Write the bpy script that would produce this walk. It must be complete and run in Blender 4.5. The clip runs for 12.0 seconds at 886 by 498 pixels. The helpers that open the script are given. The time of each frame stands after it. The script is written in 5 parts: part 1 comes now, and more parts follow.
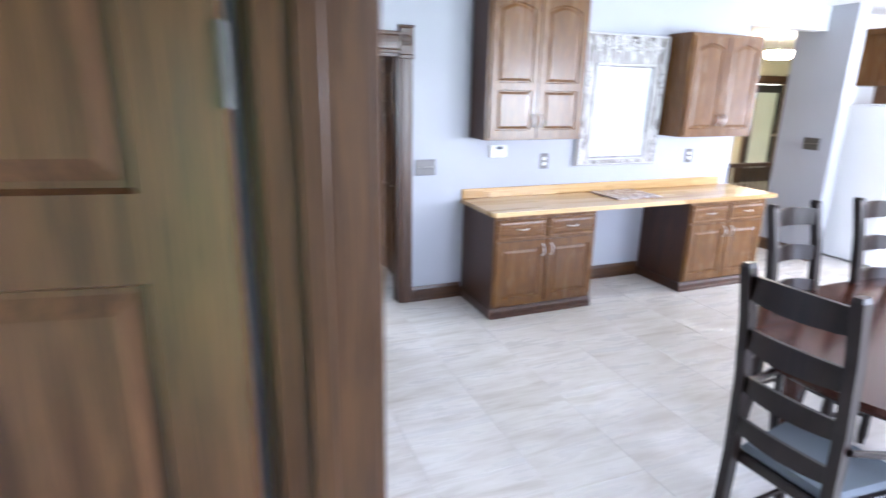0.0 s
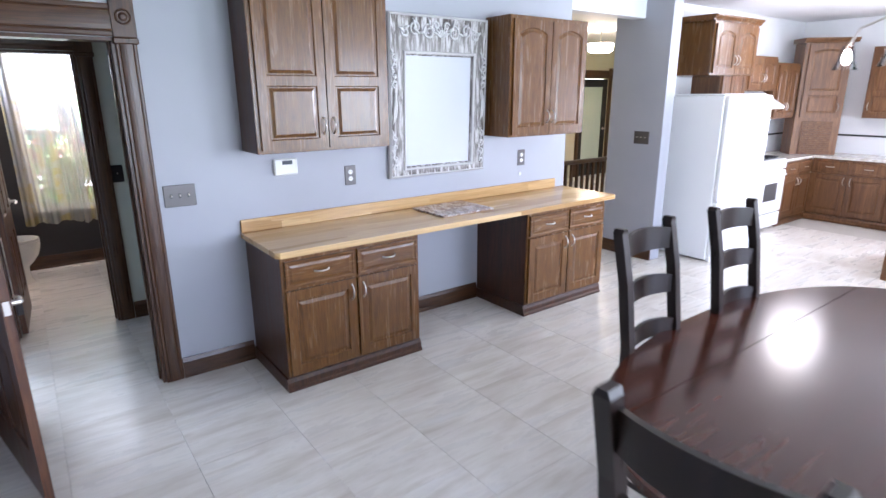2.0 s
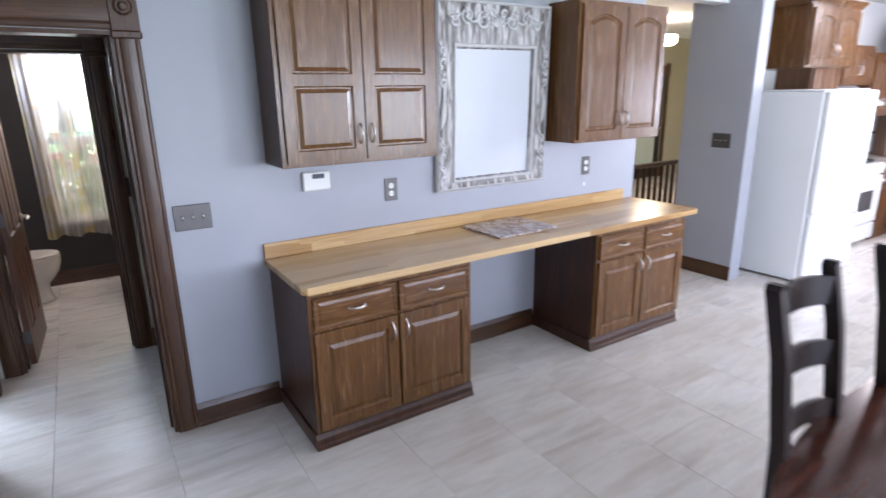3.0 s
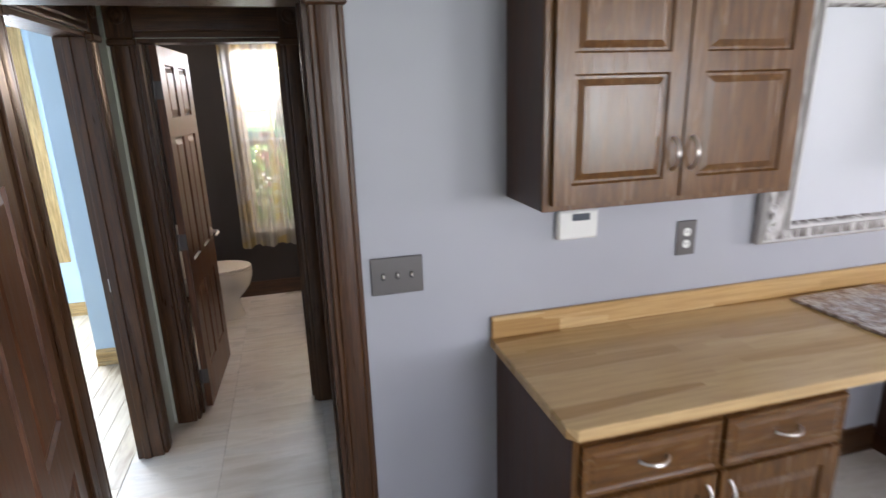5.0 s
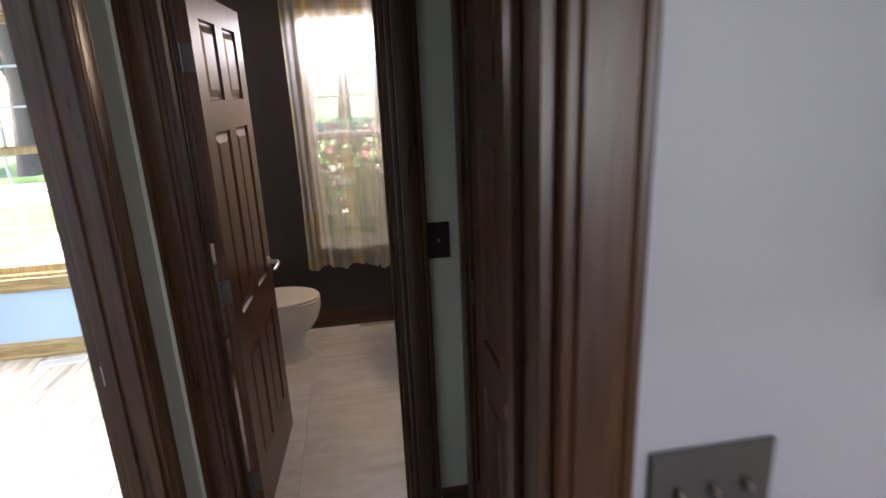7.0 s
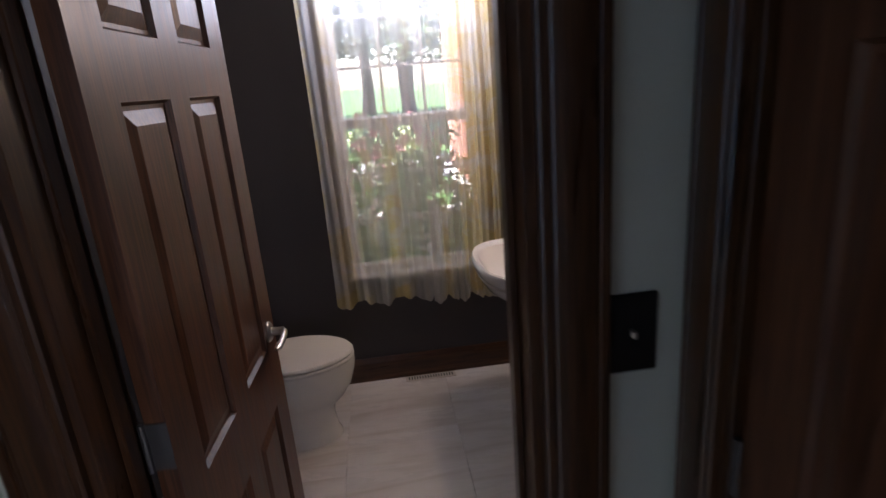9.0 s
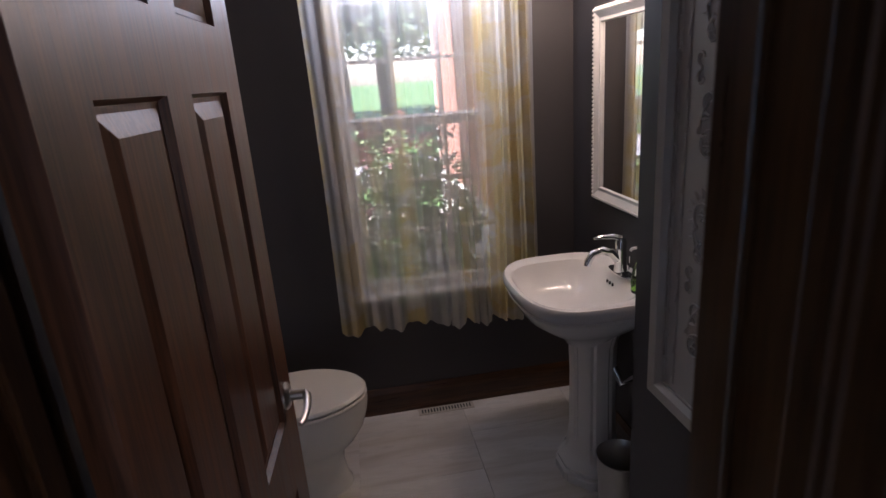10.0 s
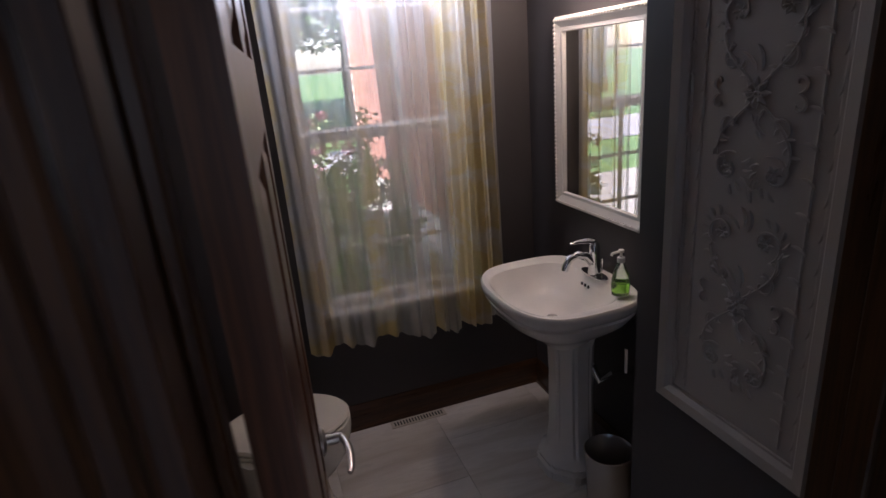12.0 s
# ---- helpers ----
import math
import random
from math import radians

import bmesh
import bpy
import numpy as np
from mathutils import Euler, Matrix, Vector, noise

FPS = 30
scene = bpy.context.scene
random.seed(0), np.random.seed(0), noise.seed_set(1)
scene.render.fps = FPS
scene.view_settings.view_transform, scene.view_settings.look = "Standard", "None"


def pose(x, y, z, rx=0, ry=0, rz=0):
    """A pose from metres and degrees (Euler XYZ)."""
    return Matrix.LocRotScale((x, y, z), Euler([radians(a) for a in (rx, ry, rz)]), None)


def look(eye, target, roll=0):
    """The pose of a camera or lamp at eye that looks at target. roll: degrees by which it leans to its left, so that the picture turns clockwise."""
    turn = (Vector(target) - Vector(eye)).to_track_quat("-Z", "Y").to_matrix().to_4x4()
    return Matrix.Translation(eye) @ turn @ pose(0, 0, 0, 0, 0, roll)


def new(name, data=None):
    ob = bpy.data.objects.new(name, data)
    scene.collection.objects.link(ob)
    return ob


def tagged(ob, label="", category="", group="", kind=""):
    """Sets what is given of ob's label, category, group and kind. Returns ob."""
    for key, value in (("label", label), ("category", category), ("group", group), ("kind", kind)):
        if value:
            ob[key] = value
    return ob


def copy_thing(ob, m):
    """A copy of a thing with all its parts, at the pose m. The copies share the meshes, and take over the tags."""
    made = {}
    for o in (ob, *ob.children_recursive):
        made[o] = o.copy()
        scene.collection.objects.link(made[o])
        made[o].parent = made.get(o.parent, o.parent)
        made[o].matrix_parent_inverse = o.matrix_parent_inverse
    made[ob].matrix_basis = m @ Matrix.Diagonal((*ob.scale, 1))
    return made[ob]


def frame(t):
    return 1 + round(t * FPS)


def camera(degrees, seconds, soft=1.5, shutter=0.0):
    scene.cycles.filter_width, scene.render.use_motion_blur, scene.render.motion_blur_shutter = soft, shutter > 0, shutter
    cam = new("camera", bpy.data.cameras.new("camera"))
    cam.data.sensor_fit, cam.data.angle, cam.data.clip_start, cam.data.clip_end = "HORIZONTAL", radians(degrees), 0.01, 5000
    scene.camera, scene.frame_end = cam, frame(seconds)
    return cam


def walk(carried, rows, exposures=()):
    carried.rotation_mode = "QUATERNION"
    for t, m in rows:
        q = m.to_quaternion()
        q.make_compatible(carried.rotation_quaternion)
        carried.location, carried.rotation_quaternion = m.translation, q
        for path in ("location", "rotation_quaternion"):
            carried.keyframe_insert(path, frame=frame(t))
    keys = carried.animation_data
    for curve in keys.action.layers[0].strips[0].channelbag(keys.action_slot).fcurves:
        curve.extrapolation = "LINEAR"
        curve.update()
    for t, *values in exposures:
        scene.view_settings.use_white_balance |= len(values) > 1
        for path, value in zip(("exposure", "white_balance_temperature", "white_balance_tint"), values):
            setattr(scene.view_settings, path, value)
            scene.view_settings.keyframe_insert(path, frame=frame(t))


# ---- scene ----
cam = camera(76.9, 12.0, 1.5, 0.6)
# seconds, stops, white balance
EXPOSURES = [(0, 3.87, 5800, 21), (0.5, 3.77, 5800, 19), (1, 3.57, 5800, 21), (1.5, 3.42, 5800, 22), (2, 3.27, 5800, 22), (2.5, 3.14, 5800, 22), (3, 3.04, 5900, 23), (5, 2.81, 6650, 22), (5.5, 2.76, 6850, 24), (6.5, 2.61, 6850, 26), (8.5, 2.1, 6050, 30), (9, 2.05, 6050, 30), (10, 1.73, 5900, 30), (12, 1.4, 5900, 30)]
PATH = [
    (0, (-0.264, -0.242, 1.821), (0.464, 1.538, 1.271), 1.1),
    (0.5, (-0.014, -0.102, 1.787), (0.988, 1.543, 1.249), 0.8),
    (1, (0.28, 0.026, 1.788), (1.417, 1.581, 1.25), 0.4),
    (1.5, (0.471, 0.231, 1.773), (1.626, 1.772, 1.233), 0.1),
    (2, (0.638, 0.519, 1.783), (1.789, 2.063, 1.243), -0.3),
    (2.5, (0.77, 0.8, 1.777), (1.904, 2.355, 1.234), -0.5),
    (3, (0.917, 1.089, 1.789), (1.959, 2.707, 1.247), -1.0),
    (5, (1.055, 2.359, 1.79), (1.544, 4.221, 1.248), -1.8),
    (5.5, (0.976, 2.649, 1.78), (1.375, 4.531, 1.233), -2.0),
    (6, (0.924, 2.947, 1.765), (1.28, 4.836, 1.213), -2.0),
    (6.5, (0.928, 3.261, 1.754), (1.254, 5.154, 1.196), -2.1),
    (8.5, (0.891, 4.537, 1.595), (1.086, 6.442, 1.016), -4.5),
    (9, (0.847, 4.754, 1.585), (1.039, 6.659, 1.007), -4.7),
    (9.5, (0.764, 4.956, 1.585), (0.968, 6.861, 1.01), -4.5),
    (10, (0.691, 5.125, 1.588), (0.968, 7.017, 1.001), -4.3),
    (10.5, (0.635, 5.225, 1.603), (1.026, 7.094, 1.008), -4.4),
    (11, (0.58, 5.257, 1.629), (1.058, 7.096, 1.003), -4.5),
    (11.5, (0.523, 5.239, 1.662), (1.081, 7.05, 1.023), -4.6),
    (12, (0.452, 5.231, 1.674), (1.037, 7.035, 1.039), -4.8),
]
walk(cam, [(t, look(eye, target, roll)) for t, eye, target, roll in PATH], EXPOSURES)

# ---- world, sun and lights ----
world = bpy.data.worlds.new("world")
scene.world = world
world.use_nodes = True
_wn = world.node_tree.nodes
_sky = _wn.new("ShaderNodeTexSky")
_sky.sky_type = "NISHITA"
_sky.sun_disc = False
_sky.sun_elevation, _sky.sun_rotation = radians(44), radians(275)
world.node_tree.links.new(_sky.outputs[0], _wn["Background"].inputs[0])
_wn["Background"].inputs[1].default_value = 0.15


def lamp(name, kind, m, energy, color=(1, 1, 1), size=0.1, size_y=None):
    d = bpy.data.lights.new(name, kind)
    d.energy, d.color = energy, color
    if kind == "AREA":
        d.shape, d.size, d.size_y = "RECTANGLE", size, size_y or size
    elif kind == "POINT":
        d.shadow_soft_size = size
    else:
        d.angle = size
    ob = new(name, d)
    ob.matrix_world = m
    return ob


# sun from the west, on the brick wing and the lawn
lamp("sun", "SUN", look((-12, 1.0, 11.6), (0, 0, 0)), 5.0, (1.0, 0.95, 0.88), radians(0.6))
# daylight in the window openings
lamp("daylight_south_a", "AREA", look((2.9, -2.05, 1.5), (2.9, 4, 0.6)), 15.5, (0.84, 0.91, 1.0), 1.7, 1.5)
lamp("daylight_south_b", "AREA", look((5.6, -2.05, 1.5), (5.6, 4, 0.6)), 15.5, (0.84, 0.91, 1.0), 1.7, 1.5)
lamp("daylight_east", "AREA", look((10.16, 1.2, 1.6), (4, 1.5, 0.6)), 36, (0.88, 0.94, 1.0), 1.6, 1.0)
lamp("daylight_bedroom", "AREA", look((-1.62, 7.56, 1.45), (-1.2, 4, 0.2)), 30, (0.78, 0.92, 1.0), 1.2, 1.5)
lamp("daylight_bath", "AREA", look((1.01, 7.635, 2.05), (1.01, 6.2, 0.9)), 1.3, (0.80, 0.90, 1.0), 0.70, 0.28)
# lamps that are switched on; the kitchen one is assumed, added as overhead light
lamp("kitchen_lamp_light", "POINT", pose(7.5, 2.9, 2.5), 4.5, (1.0, 0.95, 0.88), 0.3)
lamp("hall_lamp_light", "POINT", pose(8.34, 6.6, 2.36), 7, (1.0, 0.82, 0.55), 0.12)
lamp("vanity_light", "POINT", pose(1.55, 7.03, 2.0), 2.9, (1.0, 0.77, 0.54), 0.05)

# ---- materials ----
MATS = {}


def material(name, color=(0.8, 0.8, 0.8), rough=0.5, metal=0.0, coat=0.0, spec=0.5):
    m = bpy.data.materials.new(name)
    m.use_nodes = True
    b = m.node_tree.nodes["Principled BSDF"]
    b.inputs["Base Color"].default_value = (*color, 1)
    b.inputs["Roughness"].default_value = rough
    b.inputs["Metallic"].default_value = metal
    b.inputs["Coat Weight"].default_value = coat
    b.inputs["Specular IOR Level"].default_value = spec
    MATS[name] = m
    return m


class Net:
    """Short names for a material's nodes."""

    def __init__(self, m):
        self.t = m.node_tree
        self.b = self.t.nodes["Principled BSDF"]

    def n(self, kind, **kw):
        node = self.t.nodes.new(kind)
        for k, v in kw.items():
            node.inputs[k].default_value = v
        return node

    def l(self, a, b):
        self.t.links.new(a, b)

    def coords(self, scale, use_random=True, rot=(0, 0, 0), which="Object"):
        tc, mp = self.n("ShaderNodeTexCoord"), self.n("ShaderNodeMapping")
        mp.inputs["Scale"].default_value = scale
        mp.inputs["Rotation"].default_value = rot
        self.l(tc.outputs[which], mp.inputs["Vector"])
        if use_random:
            oi, mul = self.n("ShaderNodeObjectInfo"), self.n("ShaderNodeMath")
            mul.operation = "MULTIPLY"
            mul.inputs[1].default_value = 37.0
            self.l(oi.outputs["Random"], mul.inputs[0])
            self.l(mul.outputs[0], mp.inputs["Location"])
        return mp.outputs[0]

    def noise(self, vec, scale, detail=4.0, rough=0.55, dist=0.0):
        x = self.n("ShaderNodeTexNoise", Scale=scale, Detail=detail, Roughness=rough, Distortion=dist)
        self.l(vec, x.inputs["Vector"])
        return x.outputs["Fac"]

    def ramp(self, fac, stops):
        r = self.n("ShaderNodeValToRGB")
        e = r.color_ramp.elements
        while len(e) < len(stops):
            e.new(0.5)
        for el, (p, c) in zip(e, stops):
            el.position, el.color = p, (*c, 1)
        self.l(fac, r.inputs[0])
        return r.outputs[0]

    def mix(self, fac, a, b, mode="MIX"):
        x = self.n("ShaderNodeMix")
        x.data_type, x.blend_type = "RGBA", mode
        for sock, v in ((x.inputs[0], fac), (x.inputs[6], a), (x.inputs[7], b)):
            if isinstance(v, (int, float)):
                sock.default_value = v
            elif isinstance(v, tuple):
                sock.default_value = (*v, 1)
            else:
                self.l(v, sock)
        return x.outputs[2]

    def bump(self, height, strength, dist=0.002):
        x = self.n("ShaderNodeBump", Strength=strength, Distance=dist)
        self.l(height, x.inputs["Height"])
        self.l(x.outputs[0], self.b.inputs["Normal"])


def paint(name, color, rough=0.6, var=0.05, bump=0.15):
    m = material(name, color, rough)
    k = Net(m)
    v = k.coords((1, 1, 1), False)
    big, fine = k.noise(v, 1.3, 3), k.noise(v, 90, 3)
    lo = tuple(c * (1 - var) for c in color)
    hi = tuple(min(1, c * (1 + var)) for c in color)
    k.l(k.ramp(big, [(0.3, lo), (0.7, hi)]), k.b.inputs["Base Color"])
    k.bump(fine, bump, 0.001)
    return m


def wood(name, dark, mid, light, axis=2, rough=0.35, coat=0.0, grain=1.0, pores=0.5, relief=0.25):
    """Stained oak: long cathedral streaks along one local axis and fine dark pores."""
    m = material(name, mid, rough, coat=coat)
    k = Net(m)
    s = [14.0 * grain] * 3
    s[axis] = 0.9 * grain
    v = k.coords(tuple(s))
    streak = k.noise(v, 1.6, 5, 0.6, 1.2)
    s2 = [130.0 * grain] * 3
    s2[axis] = 4.0 * grain
    v2 = k.coords(tuple(s2))
    pore = k.noise(v2, 1.5, 3, 0.6)
    base = k.ramp(streak, [(0.3, dark), (0.5, mid), (0.72, light)])
    porec = k.ramp(pore, [(0.42, (0.22, 0.20, 0.19)), (0.54, (1, 1, 1))])
    k.l(k.mix(pores, base, porec, "MULTIPLY"), k.b.inputs["Base Color"])
    rr = k.ramp(streak, [(0.2, (rough - 0.12 * relief * 3,) * 3), (0.8, (rough + 0.13 * relief * 3,) * 3)])
    k.l(rr, k.b.inputs["Roughness"])
    k.bump(pore, relief, 0.0008)
    return m


OAK = ((0.105, 0.041, 0.010), (0.150, 0.064, 0.016), (0.205, 0.094, 0.026))
wood("oak", *OAK, axis=2, rough=0.24, grain=1.6)
wood("oak_h", *OAK, axis=0, rough=0.24, grain=1.6)
# oak darkened for cabinet sides and plinths, with their shade in the colour
wood("oak_shaded", (0.040, 0.014, 0.006), (0.066, 0.024, 0.010), (0.10, 0.040, 0.017), axis=2, rough=0.4)
TRIM = ((0.047, 0.0185, 0.006), (0.070, 0.028, 0.009), (0.100, 0.042, 0.0135))
wood("trim_v", *TRIM, axis=2, rough=0.32)
wood("trim_h", *TRIM, axis=0, rough=0.32)
wood("trim_hy", *TRIM, axis=1, rough=0.32)
DOORC = ((0.058, 0.020, 0.008), (0.108, 0.041, 0.017), (0.165, 0.068, 0.030))
wood("door_wood", *DOORC, axis=2, rough=0.36)
wood("golden_v", (0.45, 0.27, 0.10), (0.56, 0.36, 0.15), (0.66, 0.46, 0.22), axis=2, rough=0.4)
wood("golden_h", (0.45, 0.27, 0.10), (0.56, 0.36, 0.15), (0.66, 0.46, 0.22), axis=0, rough=0.4)
wood("table_wood", (0.032, 0.0095, 0.006), (0.048, 0.0145, 0.0085), (0.070, 0.022, 0.013), axis=0, rough=0.16, coat=0.0, pores=0.15, relief=0.02)
wood("chair_wood", (0.007, 0.0035, 0.0025), (0.012, 0.006, 0.0042), (0.021, 0.010, 0.007), axis=2, rough=0.33, pores=0.2)
wood("kitchen_oak", (0.10, 0.040, 0.014), (0.165, 0.072, 0.026), (0.25, 0.125, 0.052), axis=2, rough=0.35)

paint("wall_grey", (0.385, 0.395, 0.43), 0.5)
paint("wall_white", (0.78, 0.78, 0.79), 0.6)
paint("ceiling_white", (0.84, 0.84, 0.84), 0.8)
paint("wall_charcoal", (0.055, 0.05, 0.052), 0.55)
paint("wall_blue", (0.55, 0.70, 0.82), 0.6)
paint("wall_olive", (0.52, 0.54, 0.45), 0.6)
paint("wall_tan", (0.50, 0.43, 0.30), 0.6)
paint("white_gloss", (0.82, 0.82, 0.81), 0.22, 0.02, 0.02)
paint("white_satin", (0.75, 0.74, 0.71), 0.4, 0.04, 0.1)
paint("porcelain", (0.83, 0.81, 0.77), 0.08, 0.01, 0.0)
paint("toilet_bone", (0.74, 0.69, 0.60), 0.12, 0.01, 0.0)
paint("plastic_white", (0.80, 0.80, 0.76), 0.35, 0.02, 0.02)
paint("fabric_grey", (0.10, 0.115, 0.13), 0.9, 0.2, 0.6)
material("pewter", (0.115, 0.108, 0.105), 0.42, 0.6)
material("dark_plate", (0.018, 0.017, 0.018), 0.35, 0.4)
material("nickel", (0.62, 0.58, 0.53), 0.28, 1.0)
material("chrome", (0.82, 0.82, 0.83), 0.06, 1.0)
material("steel_brushed", (0.55, 0.53, 0.52), 0.3, 1.0)
material("black_plastic", (0.012, 0.012, 0.014), 0.3)
material("black_gloss", (0.008, 0.008, 0.010), 0.08)
material("iron_black", (0.01, 0.01, 0.01), 0.5, 0.3)
material("slot_dark", (0.01, 0.009, 0.008), 0.7)
material("mirror_glass", (0.92, 0.92, 0.92), 0.015, 1.0)
material("grout", (0.50, 0.47, 0.42), 0.9)


def tile_material(name, a, b, c):
    """Vein-cut travertine look porcelain: streaks along x, soft clouds, one tone a tile."""
    m = material(name, b, 0.3)
    k = Net(m)
    v = k.coords((1.1, 8.0, 4.0))
    streak = k.noise(v, 1.5, 7, 0.62, 0.5)
    cloud = k.noise(k.coords((1.6, 3.0, 2.0)), 1.3, 3)
    col = k.ramp(streak, [(0.28, a), (0.52, b), (0.72, c)])
    shade = k.ramp(cloud, [(0.3, (0.86, 0.84, 0.82)), (0.65, (1, 1, 1))])
    k.l(k.mix(1.0, col, shade, "MULTIPLY"), k.b.inputs["Base Color"])
    k.l(k.ramp(streak, [(0.2, (0.36,) * 3), (0.8, (0.22,) * 3)]), k.b.inputs["Roughness"])
    k.bump(streak, 0.05, 0.001)
    return m


tile_material("floor_tile", (0.55, 0.495, 0.425), (0.71, 0.67, 0.615), (0.79, 0.765, 0.73))


def laminate_butcher():
    m = material("butcher", (0.5, 0.3, 0.13), 0.22)
    k = Net(m)
    v = k.coords((0.55, 7.0, 7.0), False)
    stave = k.n("ShaderNodeTexVoronoi", Scale=1.6)
    stave.distance = "CHEBYCHEV"
    k.l(v, stave.inputs["Vector"])
    tone = k.ramp(stave.outputs["Color"], [(0.15, (0.42, 0.245, 0.095)), (0.5, (0.55, 0.35, 0.15)), (0.85, (0.64, 0.44, 0.215))])
    g = k.noise(k.coords((2.5, 60, 60), False), 1.5, 4, 0.6, 0.4)
    gc = k.ramp(g, [(0.35, (0.78, 0.74, 0.70)), (0.6, (1, 1, 1))])
    k.l(k.mix(0.8, tone, gc, "MULTIPLY"), k.b.inputs["Base Color"])


laminate_butcher()


def granite(name, cols, scale=60):
    m = material(name, cols[1], 0.2)
    k = Net(m)
    v = k.coords((1, 1, 1), False)
    a = k.noise(v, scale, 4, 0.7, 0.5)
    b = k.noise(v, scale * 0.25, 3)
    c1 = k.ramp(a, [(0.35, cols[0]), (0.5, cols[1]), (0.64, cols[2])])
    c2 = k.ramp(b, [(0.42, cols[3]), (0.55, (1, 1, 1))])
    k.l(k.mix(1.0, c1, c2, "MULTIPLY"), k.b.inputs["Base Color"])
    return m


granite("granite_slab", ((0.12, 0.10, 0.10), (0.48, 0.42, 0.39), (0.68, 0.63, 0.60), (0.60, 0.46, 0.40)), 70)
granite("granite_top", ((0.42, 0.39, 0.35), (0.62, 0.59, 0.55), (0.74, 0.72, 0.69), (0.85, 0.80, 0.74)), 40)


def whitewash():
    m = material("whitewashed_carving", (0.5, 0.48, 0.45), 0.6)
    k = Net(m)
    v = k.coords((22, 22, 3.0), False)
    s = k.noise(v, 1.6, 6, 0.65, 0.6)
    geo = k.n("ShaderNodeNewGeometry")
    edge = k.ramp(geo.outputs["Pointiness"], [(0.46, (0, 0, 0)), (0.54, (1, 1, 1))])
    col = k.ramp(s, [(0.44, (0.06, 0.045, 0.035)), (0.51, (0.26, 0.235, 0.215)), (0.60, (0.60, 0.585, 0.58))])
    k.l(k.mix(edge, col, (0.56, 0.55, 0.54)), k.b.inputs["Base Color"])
    k.bump(s, 0.3, 0.003)


whitewash()


def plank_material():
    m = material("plank_floor", (0.6, 0.5, 0.38), 0.35)
    k = Net(m)
    v = k.coords((14, 0.9, 4))
    g = k.noise(v, 1.4, 6, 0.6, 0.9)
    k.l(k.ramp(g, [(0.30, (0.17, 0.115, 0.07)), (0.45, (0.40, 0.33, 0.235)), (0.7, (0.54, 0.48, 0.38))]), k.b.inputs["Base Color"])


plank_material()


def sheer():
    """Thin printed curtain: daylight glows through, with a yellow pattern."""
    m = material("sheer_curtain", (0.75, 0.72, 0.62), 0.9)
    k = Net(m)
    out = k.t.nodes["Material Output"]
    v = k.coords((1, 0, 1), False)
    pat = k.noise(v, 7.0, 3, 0.5, 0.8)
    band = k.noise(k.coords((1.0, 0.0, 0.05), False), 6.5, 2, 0.5)
    print_c = k.ramp(pat, [(0.38, (0.93, 0.90, 0.82)), (0.56, (0.93, 0.78, 0.42))])
    col = k.mix(k.ramp(band, [(0.40, (0.06,) * 3), (0.52, (1.0,) * 3)]), (0.94, 0.94, 0.93), print_c)
    dif, tra, trn, add, mx = (k.n("ShaderNodeBsdfDiffuse"), k.n("ShaderNodeBsdfTranslucent"), k.n("ShaderNodeBsdfTransparent"),
                              k.n("ShaderNodeMixShader"), k.n("ShaderNodeMixShader"))
    k.l(col, dif.inputs[0]), k.l(col, tra.inputs[0])
    add.inputs[0].default_value = 0.88
    k.l(dif.outputs[0], add.inputs[1]), k.l(tra.outputs[0], add.inputs[2])
    k.l(k.ramp(band, [(0.42, (0.62,) * 3), (0.58, (0.34,) * 3)]), mx.inputs[0])
    k.l(trn.outputs[0], mx.inputs[2]), k.l(add.outputs[0], mx.inputs[1])
    k.l(mx.outputs[0], out.inputs[0])


sheer()


def glass(name, tint=(1, 1, 1), rough=0.0, solid=False):
    m = material(name, tint, rough)
    k = Net(m)
    if solid:
        k.b.inputs["Transmission Weight"].default_value = 1.0
        return m
    tr, gl, mx, fr = k.n("ShaderNodeBsdfTransparent"), k.n("ShaderNodeBsdfGlossy"), k.n("ShaderNodeMixShader"), k.n("ShaderNodeFresnel", IOR=1.45)
    tr.inputs[0].default_value = (*tint, 1)
    gl.inputs["Roughness"].default_value = 0.01
    k.l(fr.outputs[0], mx.inputs[0]), k.l(tr.outputs[0], mx.inputs[1]), k.l(gl.outputs[0], mx.inputs[2])
    k.l(mx.outputs[0], k.t.nodes["Material Output"].inputs[0])
    return m


glass("window_glass")
glass("soap_green", (0.35, 0.75, 0.08), 0.05, True)
glass("clear_plastic", (0.85, 0.9, 0.85), 0.08, True)


def glow(name, color, strength):
    m = material(name, color, 0.4)
    b = m.node_tree.nodes["Principled BSDF"]
    b.inputs["Emission Color"].default_value = (*color, 1)
    b.inputs["Emission Strength"].default_value = strength
    return m


glow("lamp_glass", (1.0, 0.86, 0.62), 5.0)
glow("bulb_glass", (1.0, 0.93, 0.82), 3.0)


def foliage(name, a, b):
    m = material(name, a, 0.6)
    k = Net(m)
    k.l(k.ramp(k.noise(k.coords((1, 1, 1), False), 2.0, 4), [(0.35, a), (0.65, b)]), k.b.inputs["Base Color"])
    k.b.inputs["Subsurface Weight"].default_value = 0.0
    return m


